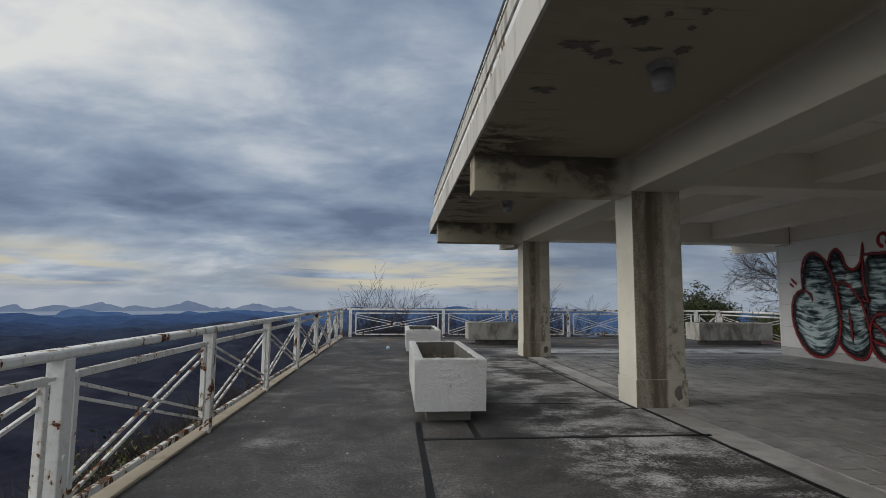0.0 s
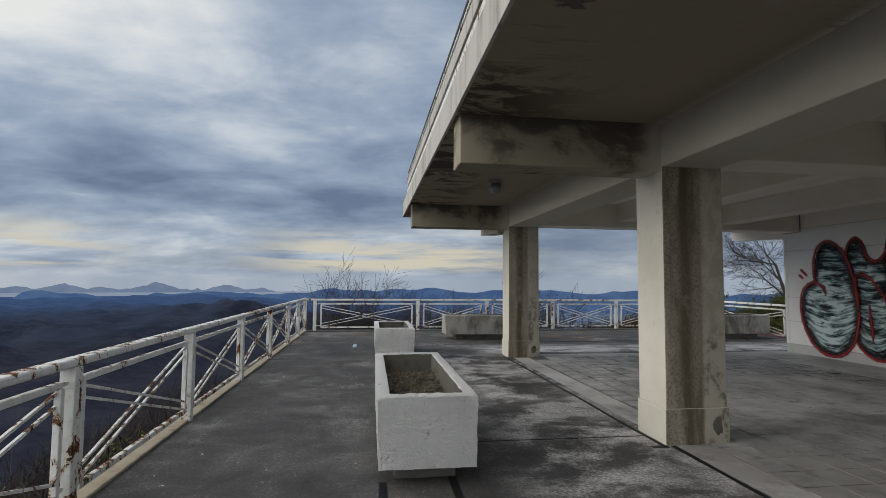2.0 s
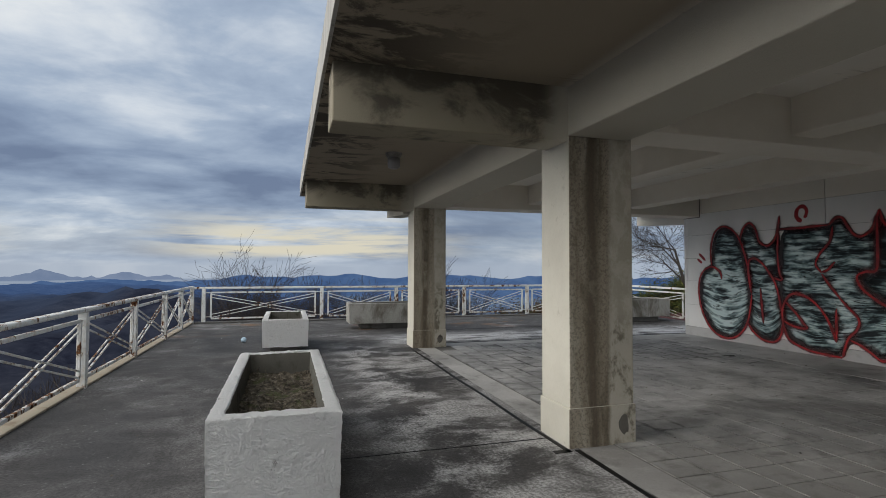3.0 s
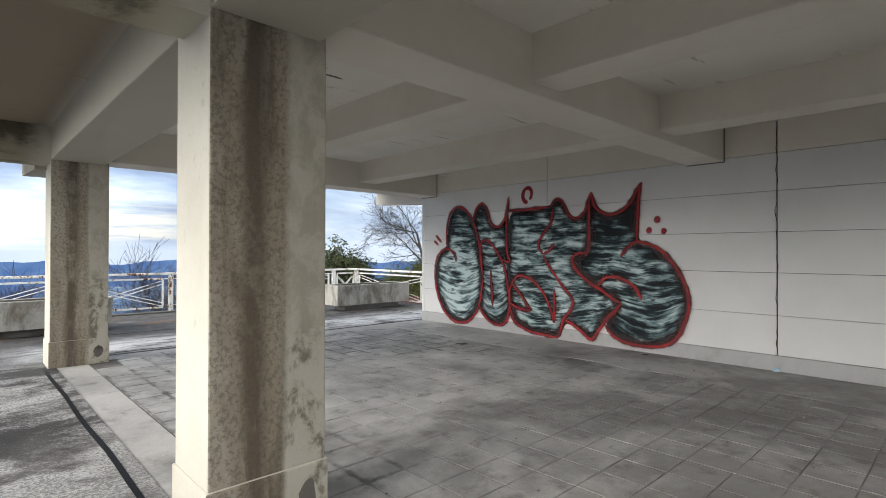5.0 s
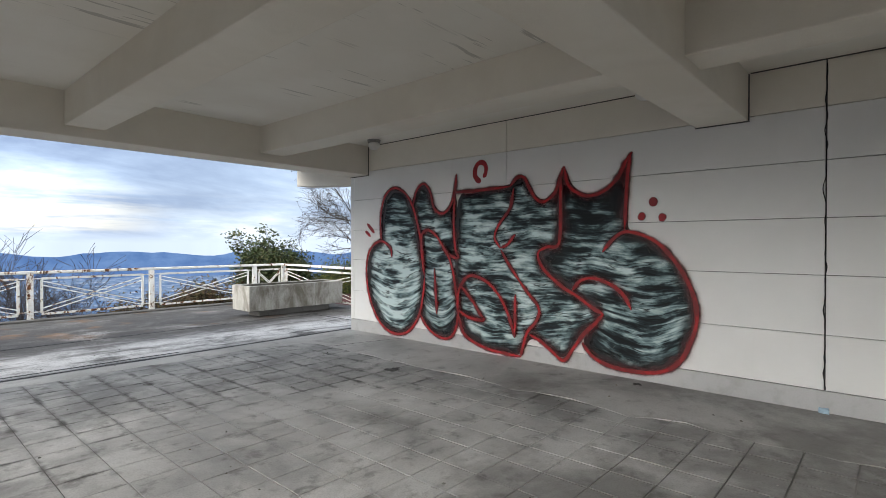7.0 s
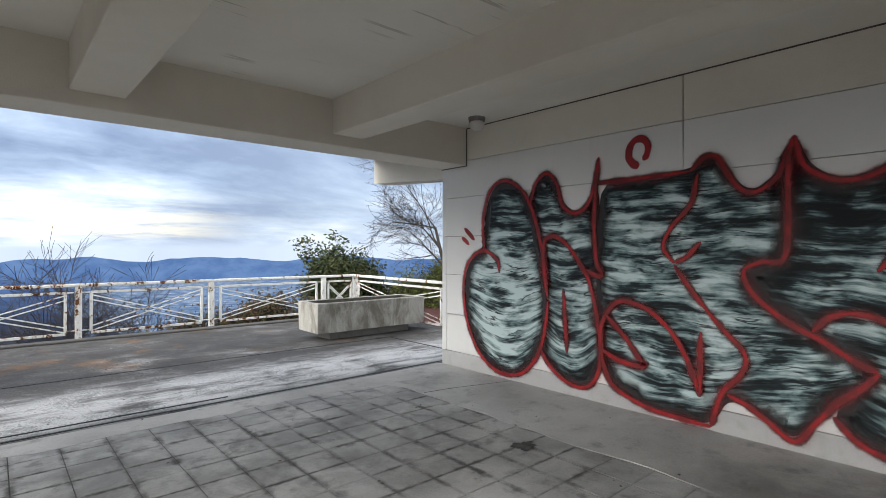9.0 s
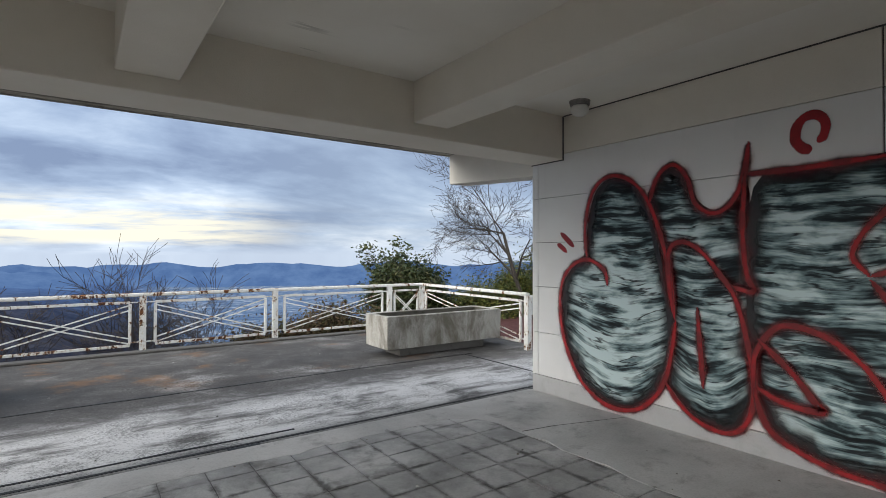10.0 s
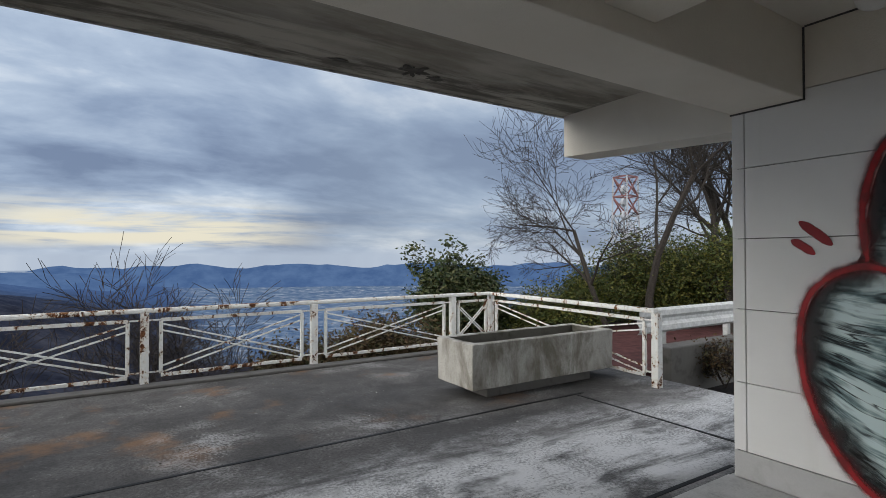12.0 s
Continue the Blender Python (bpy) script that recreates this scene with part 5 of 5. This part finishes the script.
def tube(bm, a, b, ra, rb, sides):
    d = (b - a)
    q = d.to_track_quat("Z", "Y")
    rings = []
    for p, r in ((a, ra), (b, rb)):
        rings.append([bm.verts.new(p + q @ Vector((r * math.cos(2 * math.pi * k / sides), r * math.sin(2 * math.pi * k / sides), 0))) for k in range(sides)])
    for k in range(sides):
        j = (k + 1) % sides
        bm.faces.new((rings[0][k], rings[0][j], rings[1][j], rings[1][k]))


def limb(bm, tips, p, d, length, r, level, spread, lift, branches=None):
    """A limb of bent pieces, with finer limbs from it; the first ones may be meshes of their own."""
    pieces = 4 if level > 0 else 3
    for i in range(pieces):
        d = (d + Vector((rng.gauss(0, 0.13), rng.gauss(0, 0.13), rng.gauss(0, 0.08) + lift))).normalized()
        q = p + d * length / pieces
        r2 = max(r * 0.86, 0.0048)
        tube(bm, p, q, r, r2, 6 if r > 0.03 else 4 if r > 0.008 else 3)
        p, r = q, r2
        if level > 0 and (i > 0 or level < 3):
            for _ in range(2 if rng.random() < 0.72 else 1):
                side = Vector((rng.gauss(0, 1), rng.gauss(0, 1), rng.gauss(0, 0.6)))
                side = (side - d * side.dot(d)).normalized()
                own = bm
                if branches is not None:
                    own = bmesh.new()
                    branches.append(own)
                limb(own, tips, p, (d + side * spread * rng.uniform(0.6, 1.25)).normalized(), length * rng.uniform(0.5, 0.74), r * rng.uniform(0.5, 0.68), level - 1, spread, lift)
    tips.append(p)


def leaves(tips, count, size, reach, mat_name, parent):
    bm = bmesh.new()
    for _ in range(count):
        c = rng.choice(tips) + Vector((rng.gauss(0, reach), rng.gauss(0, reach), rng.gauss(0, reach * 0.8)))
        q = Euler((rng.uniform(-1.2, 1.2), rng.uniform(-1.2, 1.2), rng.uniform(0, 6.3))).to_quaternion()
        s = size * rng.uniform(0.6, 1.3)
        v = [bm.verts.new(c + q @ Vector(k)) for k in ((0, -s, 0), (s * 0.42, 0, s * 0.12), (0, s, 0), (-s * 0.42, 0, s * 0.12))]
        bm.faces.new(v)
    return part("crown", bm, MAT[mat_name], parent)


def bare_tree(x, y, z, height, lean, r, level, label, mat_name="bark", spread=0.75, lift=0.05, name="bare_tree", stems=1):
    t = thing(name, label, "tree", (x, y, z), "bare trees")
    bm, tips, branches = bmesh.new(), [], []
    for s in range(stems):
        d = Vector((lean[0] + rng.gauss(0, 0.12) * (stems > 1) * 2.5, lean[1] + rng.gauss(0, 0.12) * (stems > 1) * 2.5, 1)).normalized()
        limb(bm, tips, Vector((0, 0, 0)), d, height * rng.uniform(0.5, 0.6), r, level, spread, lift, branches)
    trunk = part("trunk", bm, MAT[mat_name], t)
    for own in branches:
        part("branch", own, MAT[mat_name], t)
    return t


def leafy_tree(x, y, z, height, r, mat_name, count, size, label, reach=0.28, name="evergreen_shrub", stems=4, spread=0.85):
    t = thing(name, label, "shrub", (x, y, z), "evergreen shrubs")
    bm, tips = bmesh.new(), []
    for s in range(stems):
        d = Vector((rng.gauss(0, 0.3), rng.gauss(0, 0.3), 1)).normalized()
        limb(bm, tips, Vector((0, 0, 0)), d, height * rng.uniform(0.36, 0.46), r, 3, spread, 0.03)
    part("trunk", bm, MAT["bark"], t)
    leaves(tips, count, size, reach, mat_name, t)
    return t


bare_tree(16.7, 19.3, -0.5, 5.5, (-0.45, 0.2), 0.09, 4, "leafless grey tree spreading over the terrace's corner", spread=1.0, lift=0.015)
bare_tree(17.8, 19.0, -0.5, 7.6, (-0.05, 0.0), 0.12, 4, "tall leafless grey tree beyond the railing", spread=0.9, lift=0.02)
bare_tree(19.2, 17.6, -0.5, 7.8, (-0.02, -0.05), 0.15, 4, "leafless grey tree with a leaning trunk", spread=0.9, lift=0.03)
bare_tree(20.8, 16.6, -0.5, 7.2, (-0.15, 0.0), 0.14, 4, "leafless grey tree beyond the guard rail", spread=0.9, lift=0.03)
bare_tree(22.0, 18.6, -0.5, 7.6, (-0.1, 0.0), 0.13, 4, "leafless grey tree behind the olive shrubs", spread=0.9, lift=0.03)
for x, y, z, h in ((17.2, 20.8, -0.9, 2.7), (18.6, 20.0, -0.7, 3.3), (20.2, 18.8, -0.6, 3.6), (22.0, 17.0, -0.5, 3.9), (19.4, 19.6, -0.8, 3.0), (21.2, 19.8, -0.8, 3.9)):
    leafy_tree(x, y, z, h, 0.05, "leaf_olive", 15000, 0.05, "olive green bushy shrub below the bare trees", 0.22)
for x, y, z, h in ((15.8, 21.0, -1.0, 1.7), (16.4, 20.4, -0.9, 1.9)):
    leafy_tree(x, y, z, h, 0.04, "leaf_olive", 6000, 0.045, "low olive shrub beyond the terrace's corner", 0.16)
for x, y, z, h in ((14.1, 22.5, -1.6, 3.9), (13.5, 22.2, -1.9, 1.9), (15.0, 22.9, -1.8, 2.9)):
    leafy_tree(x, y, z, h, 0.045, "leaf_dark", 22000, 0.075, "dark glossy evergreen shrub beyond the railing", 0.14, stems=6, spread=0.7)
for x, y, z, h in ((10.2, 20.1, -1.7, 2.3), (9.3, 20.2, -1.8, 2.4), (11.2, 20.0, -1.6, 2.2), (8.5, 20.2, -1.9, 2.1), (10.8, 20.8, -2.0, 2.4)):
    leafy_tree(x, y, z, h, 0.03, "leaf_brown", 13000, 0.048, "brown half-dry shrub behind the railing", 0.17)
for x, y, z, h, st in ((-1.0, 21.6, -2.6, 3.9, 5), (0.2, 22.0, -2.8, 3.6, 4), (1.2, 21.8, -2.7, 3.4, 4), (2.2, 21.6, -2.7, 3.3, 3), (3.2, 21.4, -2.6, 3.2, 3), (4.6, 21.2, -2.5, 3.3, 1), (5.5, 20.8, -2.4, 3.2, 1), (6.5, 20.4, -2.2, 3.0, 2), (7.3, 20.6, -2.3, 3.1, 2), (8.0, 20.8, -2.4, 2.7, 1), (-0.3, 20.4, -2.0, 2.6, 4), (1.8, 20.2, -2.0, 2.4, 3)):
    bare_tree(x, y, z, h + (0.2 if x < 3.5 else 0.35), (0, 0), 0.034, 3, "leafless reddish-brown sapling behind the railing", "twig", 0.75, 0.03, "sapling", st)

leafy_tree(13.7, 14.75, -0.3, 0.9, 0.012, "leaf_brown", 1500, 0.03, "small dry bush beside the low wall", 0.1)

for x, y, z, h in ((-3.1, 7.0, -2.0, 1.7), (-3.5, 4.2, -2.2, 1.9), (-3.4, 10.2, -2.2, 1.8), (-4.2, 8.4, -2.6, 2.0)):
    leafy_tree(x, y, z, h, 0.02, "leaf_olive" if h < 1.85 else "leaf_brown", 1800, 0.04, "low half-bare bush on the slope under the railing", 0.14)

# ---- tower on the next hill ----
tower = thing("radio_tower", "red and white steel lattice tower behind the trees", "tower", (94.0, 79.0, -40.0))
for sx in (-1, 1):
    for sy in (-1, 1):
        part("leg", barred((sx * 2.6, sy * 2.6, 0), (sx * 1.7, sy * 1.7, 58), 0.3, 0.3), MAT["tower_white"], tower)
for k in range(14):
    z0, z1 = 2 + 4 * k, 6 + 4 * k
    w0, w1 = 2.6 - 0.9 * z0 / 58, 2.6 - 0.9 * z1 / 58
    tone = MAT["tower_red"] if k > 11 else MAT["tower_white"]
    for s in (-1, 1):
        part("brace", barred((-w0, s * w0, z0), (w1, s * w1, z1), 0.22, 0.22), tone, tower)
        part("brace", barred((w0, s * w0, z0), (-w1, s * w1, z1), 0.22, 0.22), tone, tower)
        part("brace", barred((s * w0, -w0, z0), (s * w1, w1, z1), 0.22, 0.22), tone, tower)
        part("ring_bar", barred((-w1, s * w1, z1), (w1, s * w1, z1), 0.25, 0.25), tone, tower)
        part("ring_bar", barred((s * w1, -w1, z1), (s * w1, w1, z1), 0.25, 0.25), tone, tower)
for k in range(3):
    bm = bmesh.new()
    bmesh.ops.create_cone(bm, cap_ends=True, segments=16, radius1=0.9, radius2=0.7, depth=0.5, matrix=Matrix.Translation((-1.9, -1.2, 50 + 2.6 * k)) @ Matrix.Rotation(radians(90), 4, "X"))
    part("dish", bm, MAT["tower_white"], tower)

# ---- litter of paint flakes and grit ----
flakes = bmesh.new()
for _ in range(420):
    x, y = rng.uniform(-1.6, 9.6), rng.uniform(2.5, 17.5)
    if 2.9 < x < 3.9:
        continue
    s, a = rng.uniform(0.006, 0.02), rng.uniform(0, 6.28)
    u, v = Vector((math.cos(a), math.sin(a), 0)) * s, Vector((-math.sin(a), math.cos(a), 0)) * s * rng.uniform(0.4, 0.9)
    c = Vector((x, y, 0.006))
    low = [flakes.verts.new(c + p) for p in (u, v, -u * 0.8, -v)]
    top = flakes.verts.new(c + Vector((0, 0, s * 0.5)))
    for k in range(4):
        flakes.faces.new((low[k], low[(k + 1) % 4], top))
tagged(part("paint_flakes", flakes, MAT["flake"]), "small paint flakes and grit scattered on the floor", "debris", kind="stuff")

# scrub on the slope below the terrace
scrub = bmesh.new()
for _ in range(1500):
    side = rng.random()
    x, y = (rng.uniform(-26, -2.6), rng.uniform(-6, 34)) if side < 0.93 else (rng.uniform(-10, 13), rng.uniform(24.0, 44))
    base = Vector((x, y, land_height(x, y) - 0.05))
    for _k in range(5):
        tip = base + Vector((rng.gauss(0, 0.4), rng.gauss(0, 0.4), rng.uniform(0.5, 1.5)))
        mid = base.lerp(tip, 0.5) + Vector((rng.gauss(0, 0.1), rng.gauss(0, 0.1), 0.1))
        tube(scrub, base, mid, 0.014, 0.009, 3)
        tube(scrub, mid, tip, 0.009, 0.004, 3)
        for _j in range(2):
            tube(scrub, mid, mid + Vector((rng.gauss(0, 0.3), rng.gauss(0, 0.3), rng.uniform(0.1, 0.5))), 0.006, 0.003, 3)
tagged(part("scrub", scrub, MAT["twig"]), "bare brown brushwood on the slope", "brushwood", kind="stuff")

# ---- hall floor tiles ----
bed = part("bed", boxed(TILE_X0 - 0.01, TILE_X0 + 16 * TILE + 0.01, 0.8, 12.455, -0.006, -0.0035), MAT["bed"], bpy.data.objects["floor"])
tile_bm = boxed(0.003, TILE - 0.003, 0.003, TILE - 0.003, -0.012, 0.0, bevel=0.002)
tile_me = mesh_of("tile", tile_bm, MAT["tile"])
hall_floor = bpy.data.objects["floor"]
rest = bmesh.new()
nx, ny = 16, int((TILE_Y1 - 0.8) / TILE)
for i in range(nx):
    for j in range(ny):
        x, y = TILE_X0 + i * TILE, TILE_Y1 - j * TILE
        dz = 0.0015 * noise.noise((x * 3, y * 3, 0))
        if i == 0 and j < 2:
            continue
        if j < 18:
            t = new("tile", tile_me)
            t.parent = hall_floor
            t.location = (x, y, 0.0015 + dz)
            t.rotation_euler = (rng.gauss(0, 0.002), rng.gauss(0, 0.002), 0)
        else:
            block(rest, x + 0.006, x + TILE - 0.006, y + 0.006, y + TILE - 0.006, -0.01, 0.002 + dz)
tagged(part("tiles_far", rest, MAT["tile"], hall_floor), kind="stuff")
